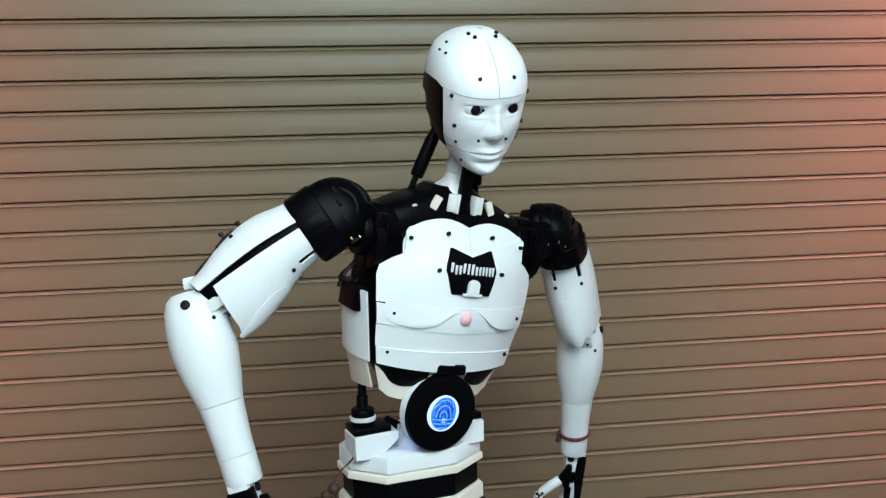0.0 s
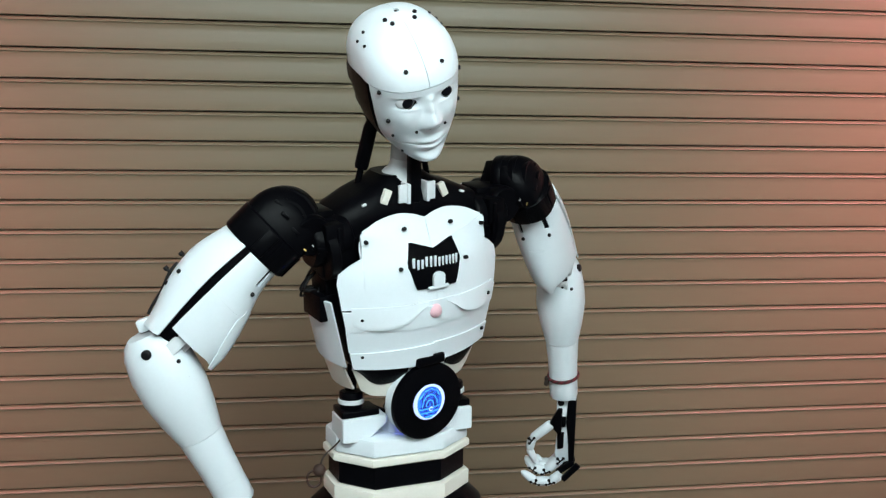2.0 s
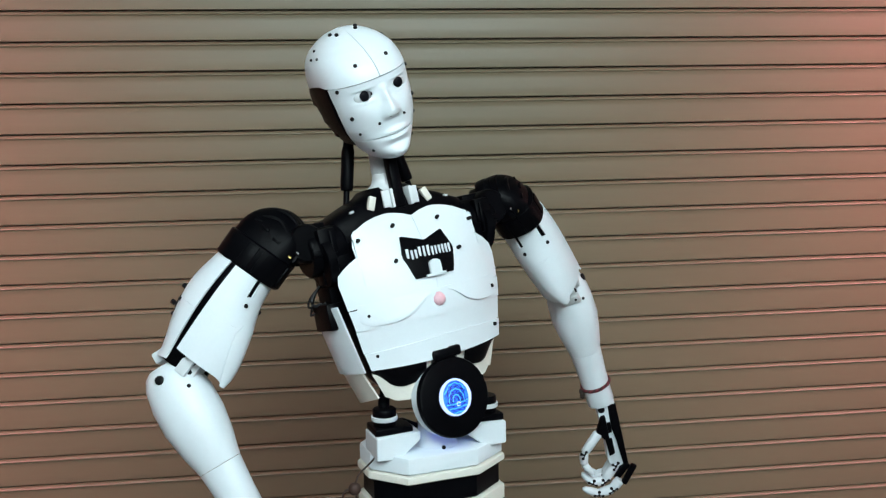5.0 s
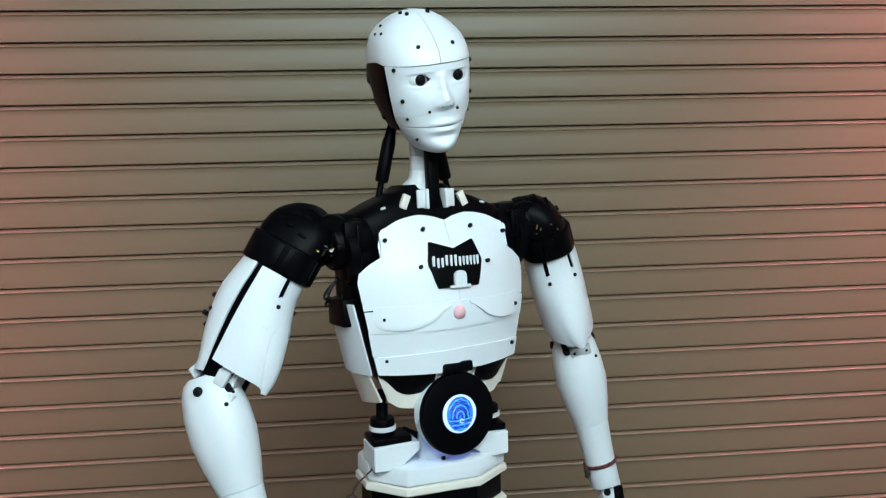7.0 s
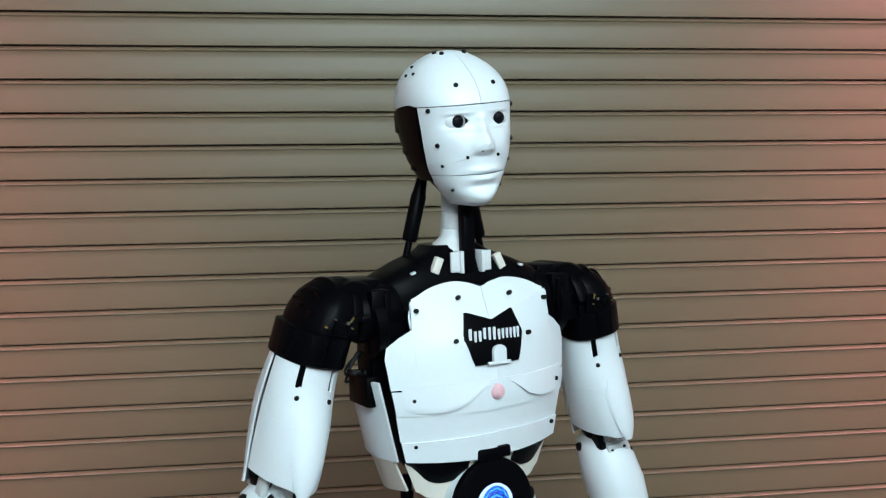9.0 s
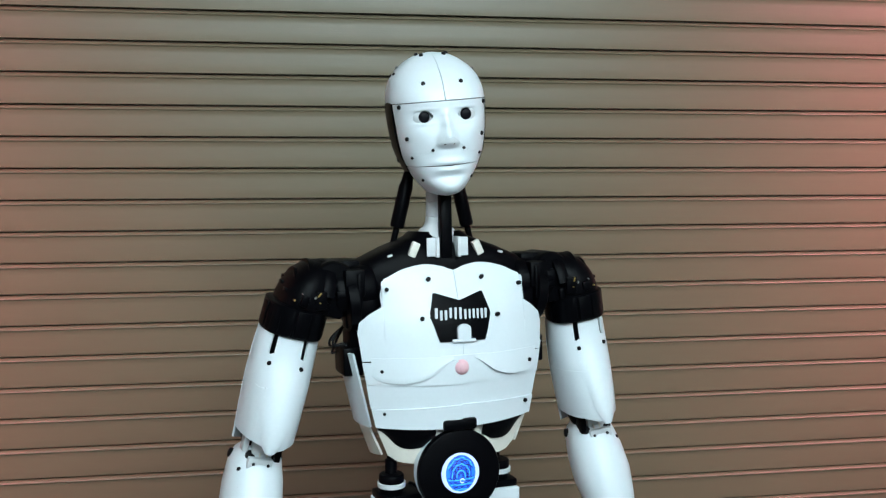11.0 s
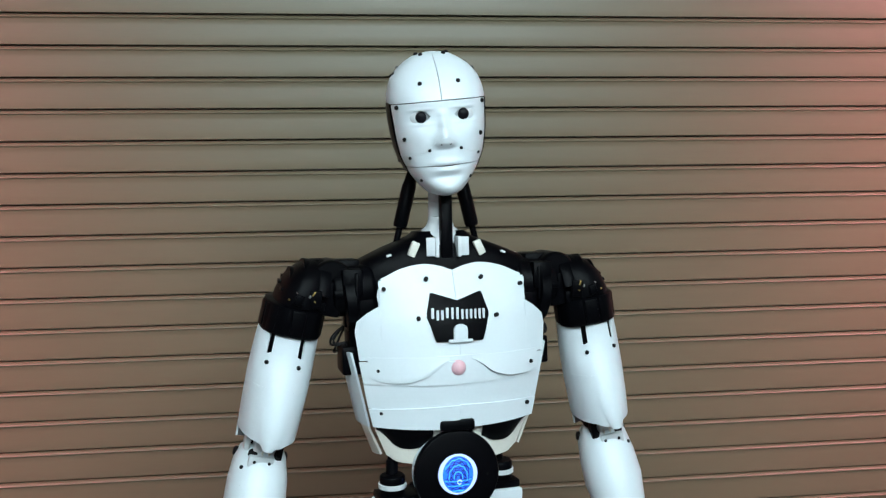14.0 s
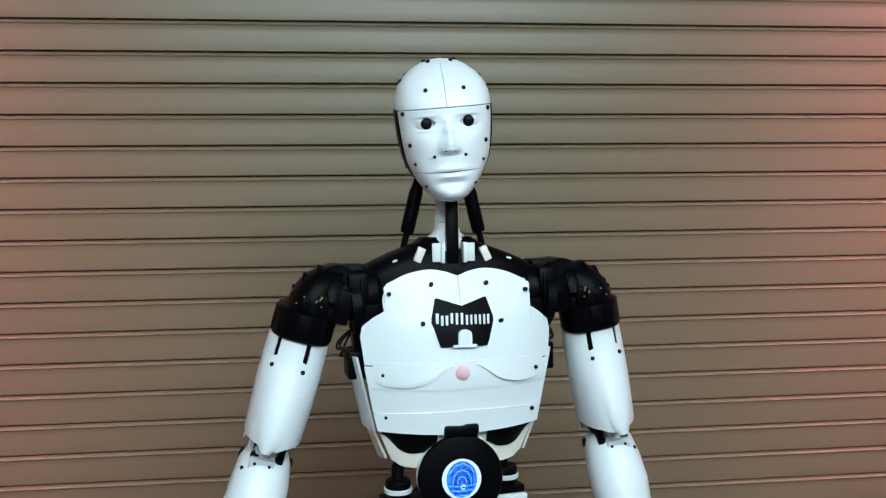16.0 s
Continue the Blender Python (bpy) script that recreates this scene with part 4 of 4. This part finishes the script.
    for (u0, v0), (u1, v1), y in (((345, 640), (424, 582), -0.020), ((378, 676), (452, 596), -0.036), ((350, 610), (424, 566), 0.004), ((352, 592), (420, 556), 0.022)):
        a, b = at(u0, v0, y), at(u1, v1, y)
        bm = bmesh.new()
        box(bm, (a + b) / 2 + turn @ Vector((s * 0.003, 0, -0.002)), (0.012, 0.014, (b - a).length), frame_to(b - a).to_4x4(), bev=0.003)
        part("knuckle_plate", bm, BLACK, fore, "black knuckle plate")


right_up, right_fore = make_arm("right")
left_up, left_fore = make_arm("left")

# braided bracelet on the left wrist
for k in range(3):
    bm = bmesh.new()
    pts = []
    for i in range(73):
        a = 2 * math.pi * i / 72
        w = 14 * a + k * 2 * math.pi / 3
        rr = 0.0345 + 0.0016 * math.cos(w)
        pts.append((rr * math.cos(a), 0.004 + rr * 1.04 * math.sin(a), -0.270 + 0.0030 * math.sin(w) + 0.002 * math.cos(a)))
    tube(bm, pts, 0.0019, 6)
    part("bracelet_strand", bm, ROPE_B if k == 2 else ROPE_R, left_fore, "dark red braided bracelet cord")


bm = bmesh.new()
for p, r in (((-0.034, -0.012, -0.276), 0.0065), ((-0.036, -0.014, -0.287), 0.0055), ((-0.033, -0.016, -0.282), 0.005)):
    bmesh.ops.create_icosphere(bm, subdivisions=2, radius=r, matrix=Matrix.Translation(p) @ Matrix.Diagonal((1, 1, 1.3, 1)))
part("bracelet_knot", bm, ROPE_B, left_fore, "dark knotted end of the bracelet")


# -- pelvis and waist --
def make_pelvis():
    def octa(w, f, b, cx, cy):
        return [(w, b * 0.4), (w * 0.62, b), (-w * 0.62, b), (-w, b * 0.4), (-w, -f * 0.35), (-w * 0.60, -f), (w * 0.45, -f), (w, -f * 0.45)]

    def tier(bm, w, f, b, z0, z1, bev=0.006):
        o = octa(w, f, b, 0, 0)
        k = 1 - bev / w
        loft(bm, [[(x * k, y * k, z0) for x, y in o], [(x, y, z0 + bev * 0.6) for x, y in o], [(x, y, z1 - bev) for x, y in o], [(x * (1 - 0.3 * bev / w), y * (1 - 0.3 * bev / w), z1 - bev * 0.3) for x, y in o], [(x * k, y * k, z1) for x, y in o]])
    bm = bmesh.new()
    tier(bm, 0.134, 0.098, 0.088, 0.974, 1.009)
    pelvis = part("pelvis_plate", bm, WHITE, robot, "thick white pelvis plate with chamfered corners")
    pelvis.rotation_euler = (0, 0, radians(14))
    pelvis.location = (-0.012, 0, 0.012)
    for w, f, b, z0, z1, m, nm in ((0.139, 0.102, 0.092, 0.958, 0.9735, CREAM, "pelvis_tray"), (0.128, 0.094, 0.088, 0.912, 0.9575, BLACK, "pelvis_block"), (0.138, 0.104, 0.092, 0.880, 0.9115, CREAM, "pelvis_tray")):
        bm = bmesh.new()
        tier(bm, w, f, b, z0, z1, 0.004)
        part(nm, bm, m, pelvis)
    for x, z in ((-0.100, 0.985), (-0.078, 0.983)):
        screw(pelvis, (x, -0.062 if x < -0.08 else -0.078, z), (-0.5, -1, 0), SMALL_ME)
    bm = bmesh.new()
    rod(bm, (0, -0.030, 1.001), (0, -0.030, 1.050), [(0, 0.046), (0.1, 0.044), (0.6, 0.036), (1, 0.034)], 28)
    part("waist_hub", bm, WHITE, pelvis)
    screw(pelvis, (0.0, -0.073, 1.012), (0, -1, 0.2))
    for sx in (-1, 1):
        bm = bmesh.new()
        o = [(sx * 0.132, 1.002), (sx * 0.132, 1.046), (sx * 0.045, 1.050), (sx * 0.045, 1.034), (sx * 0.088, 1.000)]
        slab(bm, o, -0.072, 0.0)
        bmesh.ops.bevel(bm, geom=bm.edges[:], offset=0.002, segments=1, affect="EDGES")
        part("waist_box", bm, WHITE, pelvis, "white angular motor box")
        bm = bmesh.new()
        box(bm, (sx * 0.094, -0.034, 1.053), (0.074, 0.060, 0.014), bev=0.003)
        part("motor_lid", bm, BLACK, pelvis)
        bm = bmesh.new()
        drum(bm, (sx * 0.104, -0.034, 1.057), (sx * 0.104, -0.034, 1.092), 0.0225)
        part("waist_motor", bm, BLACK, pelvis, "black round waist motor")
        bm = bmesh.new()
        drum(bm, (sx * 0.104, -0.034, 1.069), (sx * 0.104, -0.034, 1.078), 0.0250)
        part("motor_ring", bm, GREYW, pelvis)
        bm = bmesh.new()
        rod(bm, (sx * 0.104, -0.030, 1.075), (sx * 0.098, -0.018, 1.140), [(0, 0.011), (0.6, 0.011), (0.62, 0.008), (1, 0.008)], 14)
        part("waist_rod", bm, BLACK, pelvis, "black waist rod")
    # hips and stand
    bm = bmesh.new()
    loft(bm, [ring(0, 0, z, rx, ry, 36, 0.8) for z, rx, ry in ((0.70, 0.165, 0.12), (0.80, 0.178, 0.13), (0.850, 0.172, 0.122), (0.8795, 0.140, 0.10))])
    part("hip_block", bm, BLACK, pelvis, "dark rounded hip block")
    bm = bmesh.new()
    rod(bm, (0, 0, -0.012), (0, 0, 0.71), [(0, 0.24), (0.03, 0.24), (0.04, 0.22), (0.045, 0.045), (1, 0.045)], 32)
    part("stand", bm, BLACK, pelvis, "black column stand with a round foot")
    return pelvis


pelvis = make_pelvis()

bm = bmesh.new()
rod(bm, (0, 0.005, -0.03), (0, 0.005, 0.10), [(0, 0.034), (0.3, 0.030), (0.5, 0.036), (0.55, 0.028), (1, 0.028)], 24)
box(bm, (-0.052, -0.02, 0.030), (0.06, 0.012, 0.035), Matrix.Rotation(0.5, 4, "Y"))
box(bm, (0.056, -0.02, 0.030), (0.06, 0.012, 0.035), Matrix.Rotation(-0.5, 4, "Y"))
waist = part("waist", bm, BLACK, robot, "black jointed waist column")


# pull cord with a wooden bead at the hip
bm = bmesh.new()
pts = [(-0.122 - 0.046 * t + 0.004 * math.sin(7 * t), -0.080 - 0.016 * t, 1.028 - 0.058 * t) for t in lin(0, 1, 20)]
tube(bm, pts, 0.0016, 6)
cord = tagged(part("pull_cord", bm, ROPE_B, robot, "thin brown cord with a bead hanging at the hip"))
bm = bmesh.new()
tube(bm, [(-0.176 + 0.013 * math.cos(a), -0.097, 0.948 + 0.016 * math.sin(a)) for a in lin(0, 2 * math.pi, 24)], 0.0022, 6)
bmesh.ops.create_uvsphere(bm, u_segments=14, v_segments=10, radius=0.012, matrix=Matrix.Translation((-0.166, -0.096, 0.964)))
part("bead", bm, BROWN, cord, "dark brown wooden bead and loop")


# ---- how the robot's parts move ----
def motions():
    walk(torso, [
        (0.0, pose(0.000, 0.000, 1.057, 6.97, 9.24, 22.99)),
        (0.5, pose(0.000, 0.000, 1.057, 8.01, 6.74, 23.38)),
        (1.0, pose(0.000, 0.000, 1.057, 8.92, 1.21, 23.81)),
        (1.5, pose(0.000, 0.000, 1.057, 8.71, -1.94, 24.13)),
        (2.0, pose(0.000, 0.000, 1.057, 8.55, -5.33, 24.21)),
        (2.5, pose(0.000, 0.000, 1.057, 5.59, -6.12, 24.10)),
        (3.0, pose(0.000, 0.000, 1.057, -1.37, -7.73, 25.07)),
        (3.5, pose(0.000, 0.000, 1.057, -7.02, -7.56, 24.73)),
        (4.0, pose(0.000, 0.000, 1.057, -11.52, -7.78, 25.70)),
        (6.5, pose(0.000, 0.000, 1.057, -8.07, -0.46, 21.70)),
        (7.0, pose(0.000, 0.000, 1.057, -3.31, -0.15, 22.40)),
        (7.5, pose(0.000, 0.000, 1.057, -4.22, -0.10, 21.84)),
        (8.0, pose(0.000, 0.000, 1.057, -5.69, 0.28, 21.76)),
        (8.5, pose(0.000, 0.000, 1.057, -1.97, -0.50, 22.30)),
        (9.0, pose(0.000, 0.000, 1.057, -1.87, -0.46, 21.94)),
        (9.5, pose(0.000, 0.000, 1.057, -2.53, -0.13, 18.98)),
        (10.0, pose(0.000, 0.000, 1.057, -2.99, -0.56, 13.52)),
        (12.5, pose(0.000, 0.000, 1.057, -1.94, -0.08, 7.53)),
        (13.0, pose(0.000, 0.000, 1.057, -1.83, -0.04, 6.43)),
        (13.5, pose(0.000, 0.000, 1.057, -2.34, 0.08, 6.47)),
        (14.0, pose(0.000, 0.000, 1.057, -2.61, -0.06, 6.17)),
        (14.5, pose(0.000, 0.000, 1.057, -2.65, -0.11, 5.52)),
        (15.0, pose(0.000, 0.000, 1.057, -2.75, -0.18, 5.17)),
        (15.5, pose(0.000, 0.000, 1.057, -3.08, -0.26, 4.92)),
        (16.0, pose(0.000, 0.000, 1.057, -2.70, -0.08, 4.64)),
    ])
    walk(head, [
        (0.0, pose(0.115, -0.041, 1.596, 26.40, -2.82, 12.76)),
        (0.5, pose(0.097, -0.059, 1.598, 28.10, -5.38, 13.56)),
        (1.0, pose(0.052, -0.088, 1.601, 29.90, -11.21, 12.56)),
        (1.5, pose(0.024, -0.099, 1.601, 30.60, -13.49, 12.84)),
        (2.0, pose(-0.007, -0.111, 1.602, 31.20, -17.88, 12.69)),
        (2.5, pose(-0.026, -0.088, 1.610, 29.60, -18.97, 14.24)),
        (3.0, pose(-0.068, -0.033, 1.615, 25.11, -21.23, 15.68)),
        (3.5, pose(-0.090, 0.018, 1.612, 18.53, -22.73, 16.87)),
        (4.0, pose(-0.110, 0.056, 1.603, 12.92, -23.91, 20.52)),
        (6.5, pose(-0.028, 0.058, 1.616, 7.83, -11.82, 16.66)),
        (7.0, pose(-0.008, 0.016, 1.620, 10.14, -8.16, 16.70)),
        (7.5, pose(-0.011, 0.025, 1.619, 3.74, -6.13, 16.70)),
        (8.0, pose(-0.013, 0.039, 1.618, 1.23, -4.97, 16.45)),
        (8.5, pose(-0.006, 0.003, 1.620, 3.63, -5.49, 15.53)),
        (9.0, pose(-0.006, 0.002, 1.620, 3.50, -5.65, 16.69)),
        (9.5, pose(-0.005, 0.009, 1.620, 4.06, -5.41, 13.14)),
        (10.0, pose(-0.009, 0.013, 1.620, 1.77, -5.36, 7.71)),
        (12.5, pose(-0.001, 0.004, 1.620, 4.97, -4.70, -0.78)),
        (13.0, pose(-0.001, 0.003, 1.620, 5.09, -4.62, -0.72)),
        (13.5, pose(-0.000, 0.008, 1.620, 5.00, -4.66, -1.92)),
        (14.0, pose(-0.002, 0.011, 1.620, 3.94, -4.88, -1.17)),
        (14.5, pose(-0.002, 0.011, 1.620, 3.64, -4.64, -2.62)),
        (15.0, pose(-0.003, 0.012, 1.620, 3.49, -4.59, -1.69)),
        (15.5, pose(-0.004, 0.015, 1.620, 3.20, -4.32, -2.58)),
        (16.0, pose(-0.002, 0.012, 1.620, 3.95, -4.49, -3.42)),
    ])
    walk(waist, [
        (0.0, pose(0.000, 0.000, 1.017, 3.49, 4.62, 13.79)),
        (0.5, pose(0.000, 0.000, 1.017, 4.00, 3.37, 14.03)),
        (1.0, pose(0.000, 0.000, 1.017, 4.46, 0.60, 14.28)),
        (1.5, pose(0.000, 0.000, 1.017, 4.36, -0.97, 14.48)),
        (2.0, pose(0.000, 0.000, 1.017, 4.27, -2.66, 14.53)),
        (2.5, pose(0.000, 0.000, 1.017, 2.80, -3.06, 14.46)),
        (3.0, pose(0.000, 0.000, 1.017, -0.68, -3.87, 15.04)),
        (3.5, pose(0.000, 0.000, 1.017, -3.51, -3.78, 14.84)),
        (4.0, pose(0.000, 0.000, 1.017, -5.76, -3.89, 15.42)),
        (6.5, pose(0.000, 0.000, 1.017, -4.04, -0.23, 13.02)),
        (7.0, pose(0.000, 0.000, 1.017, -1.65, -0.07, 13.44)),
        (7.5, pose(0.000, 0.000, 1.017, -2.11, -0.05, 13.10)),
        (8.0, pose(0.000, 0.000, 1.017, -2.84, 0.14, 13.06)),
        (8.5, pose(0.000, 0.000, 1.017, -0.99, -0.25, 13.38)),
        (9.0, pose(0.000, 0.000, 1.017, -0.94, -0.23, 13.16)),
        (9.5, pose(0.000, 0.000, 1.017, -1.26, -0.07, 11.39)),
        (10.0, pose(0.000, 0.000, 1.017, -1.49, -0.28, 8.11)),
        (12.5, pose(0.000, 0.000, 1.017, -0.97, -0.04, 4.52)),
        (13.0, pose(0.000, 0.000, 1.017, -0.91, -0.02, 3.86)),
        (13.5, pose(0.000, 0.000, 1.017, -1.17, 0.04, 3.88)),
        (14.0, pose(0.000, 0.000, 1.017, -1.30, -0.03, 3.70)),
        (14.5, pose(0.000, 0.000, 1.017, -1.32, -0.05, 3.31)),
        (15.0, pose(0.000, 0.000, 1.017, -1.38, -0.09, 3.10)),
        (15.5, pose(0.000, 0.000, 1.017, -1.54, -0.13, 2.95)),
        (16.0, pose(0.000, 0.000, 1.017, -1.35, -0.04, 2.79)),
    ])
    walk(right_up, [
        (0.0, pose(-0.146, -0.123, 1.480, 57.73, 12.06, 84.16)),
        (0.5, pose(-0.162, -0.135, 1.463, 57.92, 8.48, 78.66)),
        (1.0, pose(-0.195, -0.158, 1.441, 53.29, 3.79, 80.64)),
        (1.5, pose(-0.217, -0.172, 1.436, 48.86, -1.18, 87.69)),
        (2.0, pose(-0.232, -0.176, 1.430, 46.33, 3.50, 90.58)),
        (2.5, pose(-0.245, -0.158, 1.414, 46.38, 6.87, 80.01)),
        (3.0, pose(-0.275, -0.125, 1.408, 41.68, 10.16, 77.58)),
        (3.5, pose(-0.305, -0.091, 1.419, 35.65, 7.33, 83.17)),
        (4.0, pose(-0.316, -0.068, 1.411, 33.08, 14.54, 73.30)),
        (6.5, pose(-0.263, -0.051, 1.445, 33.94, 19.66, 78.08)),
        (7.0, pose(-0.249, -0.090, 1.439, 26.49, 17.99, 71.51)),
        (7.5, pose(-0.258, -0.078, 1.431, 18.31, 16.49, 63.86)),
        (8.0, pose(-0.250, -0.067, 1.427, 11.68, 19.50, 49.05)),
        (8.5, pose(-0.245, -0.093, 1.423, 11.46, 15.20, 39.51)),
        (9.0, pose(-0.245, -0.092, 1.421, 9.04, 13.42, 34.93)),
        (9.5, pose(-0.245, -0.074, 1.420, 10.28, 15.92, 33.86)),
        (10.0, pose(-0.256, -0.049, 1.418, 7.09, 16.15, 24.98)),
        (12.5, pose(-0.264, -0.028, 1.419, 4.52, 12.70, 11.51)),
        (13.0, pose(-0.264, -0.024, 1.417, 4.44, 13.31, 10.97)),
        (13.5, pose(-0.262, -0.021, 1.417, 4.30, 13.65, 9.96)),
        (14.0, pose(-0.264, -0.018, 1.419, 4.54, 13.37, 10.97)),
        (14.5, pose(-0.264, -0.015, 1.417, 3.86, 13.95, 9.27)),
        (15.0, pose(-0.264, -0.012, 1.416, 3.37, 14.33, 7.81)),
        (15.5, pose(-0.266, -0.010, 1.418, 3.08, 13.87, 8.72)),
        (16.0, pose(-0.254, -0.017, 1.417, 1.59, 16.30, 0.26)),
    ])
    walk(right_fore, [
        (0.0, pose(-0.396, -0.130, 1.328, -15.51, 8.91, 82.80)),
        (0.5, pose(-0.409, -0.109, 1.310, -16.34, 4.05, 76.91)),
        (1.0, pose(-0.428, -0.132, 1.266, -21.20, -1.62, 78.81)),
        (1.5, pose(-0.437, -0.159, 1.244, -21.51, -7.71, 85.23)),
        (2.0, pose(-0.444, -0.190, 1.229, -24.72, -7.16, 88.77)),
        (2.5, pose(-0.458, -0.145, 1.214, -25.27, -5.68, 77.54)),
        (3.0, pose(-0.473, -0.121, 1.193, -28.51, -2.85, 75.55)),
        (3.5, pose(-0.478, -0.101, 1.183, -33.40, -3.70, 81.13)),
        (4.0, pose(-0.486, -0.082, 1.174, -38.81, 1.15, 73.35)),
        (6.5, pose(-0.440, -0.097, 1.216, -18.42, 9.82, 77.64)),
        (7.0, pose(-0.398, -0.125, 1.190, -18.40, 6.30, 72.02)),
        (7.5, pose(-0.375, -0.108, 1.165, -21.78, 4.83, 65.20)),
        (8.0, pose(-0.357, -0.100, 1.158, -25.22, 12.04, 50.12)),
        (8.5, pose(-0.340, -0.096, 1.147, -23.53, 11.52, 39.93)),
        (9.0, pose(-0.326, -0.093, 1.140, -24.49, 12.27, 35.09)),
        (9.5, pose(-0.340, -0.075, 1.143, -22.26, 15.92, 33.86)),
        (10.0, pose(-0.345, -0.050, 1.139, -24.83, 16.15, 24.98)),
        (12.5, pose(-0.331, -0.018, 1.134, -25.98, 12.70, 11.51)),
        (13.0, pose(-0.335, -0.015, 1.133, -25.88, 13.31, 10.97)),
        (13.5, pose(-0.333, -0.011, 1.133, -25.91, 13.65, 9.96)),
        (14.0, pose(-0.334, -0.008, 1.135, -25.60, 13.37, 10.97)),
        (14.5, pose(-0.337, -0.007, 1.134, -26.23, 13.95, 9.27)),
        (15.0, pose(-0.338, -0.005, 1.134, -26.69, 14.33, 7.81)),
        (15.5, pose(-0.337, -0.005, 1.134, -26.97, 13.87, 8.72)),
        (16.0, pose(-0.336, -0.009, 1.136, -28.45, 16.30, 0.26)),
    ])
    walk(left_up, [
        (0.0, pose(0.318, 0.076, 1.416, 33.38, -5.35, -25.40)),
        (0.5, pose(0.314, 0.066, 1.434, 35.31, -0.19, -30.49)),
        (1.0, pose(0.284, 0.048, 1.464, 40.24, -2.07, -32.28)),
        (1.5, pose(0.260, 0.044, 1.473, 44.58, -6.49, -29.55)),
        (2.0, pose(0.242, 0.034, 1.494, 45.63, -4.72, -33.56)),
        (2.5, pose(0.229, 0.051, 1.500, 44.60, -6.22, -34.01)),
        (3.0, pose(0.198, 0.095, 1.508, 43.77, -12.06, -34.90)),
        (3.5, pose(0.179, 0.134, 1.499, 43.97, -17.78, -32.22)),
        (4.0, pose(0.161, 0.164, 1.491, 40.93, -25.47, -28.36)),
        (6.5, pose(0.230, 0.140, 1.449, 28.16, -15.11, -19.69)),
        (7.0, pose(0.232, 0.109, 1.438, 17.17, -15.95, -5.94)),
        (7.5, pose(0.232, 0.115, 1.428, 7.98, -13.06, 0.71)),
        (8.0, pose(0.233, 0.125, 1.425, 6.95, -11.80, 7.23)),
        (8.5, pose(0.236, 0.101, 1.418, 11.63, -14.63, 9.50)),
        (9.0, pose(0.238, 0.099, 1.416, 6.12, -11.62, 15.27)),
        (9.5, pose(0.247, 0.092, 1.420, 2.19, -6.98, 19.29)),
        (10.0, pose(0.246, 0.071, 1.423, 1.46, -7.37, 13.77)),
        (12.5, pose(0.261, 0.038, 1.413, 1.17, -9.29, 1.42)),
        (13.0, pose(0.263, 0.032, 1.415, 1.77, -8.62, -1.67)),
        (13.5, pose(0.262, 0.036, 1.414, 1.93, -9.03, -0.06)),
        (14.0, pose(0.261, 0.036, 1.414, 2.24, -9.09, 0.10)),
        (14.5, pose(0.259, 0.034, 1.415, 2.08, -9.06, 0.01)),
        (15.0, pose(0.259, 0.032, 1.415, 1.84, -9.16, -0.02)),
        (15.5, pose(0.258, 0.034, 1.416, 1.89, -9.28, 0.05)),
        (16.0, pose(0.259, 0.031, 1.415, 2.13, -9.76, 0.02)),
    ])
    walk(left_fore, [
        (0.0, pose(0.407, 0.212, 1.173, 13.96, 5.76, -22.65)),
        (0.5, pose(0.401, 0.211, 1.195, 13.21, 6.66, -28.89)),
        (1.0, pose(0.391, 0.203, 1.241, 13.34, 3.98, -30.85)),
        (1.5, pose(0.382, 0.211, 1.266, 13.40, 1.05, -27.75)),
        (2.0, pose(0.371, 0.199, 1.291, 14.80, 0.77, -32.11)),
        (2.5, pose(0.363, 0.208, 1.293, 15.71, -1.17, -32.58)),
        (3.0, pose(0.350, 0.235, 1.301, 18.22, -5.60, -32.73)),
        (3.5, pose(0.342, 0.271, 1.298, 17.68, -9.81, -29.56)),
        (4.0, pose(0.335, 0.287, 1.292, 19.71, -13.47, -23.62)),
        (6.5, pose(0.339, 0.248, 1.200, 5.22, -12.92, -19.48)),
        (7.0, pose(0.317, 0.186, 1.169, -0.70, -12.41, -5.98)),
        (7.5, pose(0.297, 0.156, 1.146, -13.58, -12.48, 0.57)),
        (8.0, pose(0.287, 0.167, 1.141, -17.45, -11.71, 7.20)),
        (8.5, pose(0.298, 0.171, 1.141, -14.64, -14.62, 9.50)),
        (9.0, pose(0.287, 0.145, 1.131, -21.35, -11.62, 15.27)),
        (9.5, pose(0.277, 0.114, 1.130, -26.02, -6.98, 19.29)),
        (10.0, pose(0.281, 0.087, 1.133, -27.19, -7.37, 13.77)),
        (12.5, pose(0.308, 0.046, 1.125, -28.47, -9.29, 1.42)),
        (13.0, pose(0.307, 0.040, 1.126, -28.00, -8.62, -1.67)),
        (13.5, pose(0.308, 0.046, 1.125, -27.92, -9.03, -0.06)),
        (14.0, pose(0.307, 0.048, 1.126, -27.66, -9.09, 0.10)),
        (14.5, pose(0.305, 0.044, 1.126, -27.85, -9.06, 0.01)),
        (15.0, pose(0.306, 0.042, 1.126, -28.11, -9.16, -0.02)),
        (15.5, pose(0.306, 0.043, 1.127, -28.08, -9.28, 0.05)),
        (16.0, pose(0.308, 0.042, 1.127, -27.84, -9.76, 0.02)),
    ])


motions()
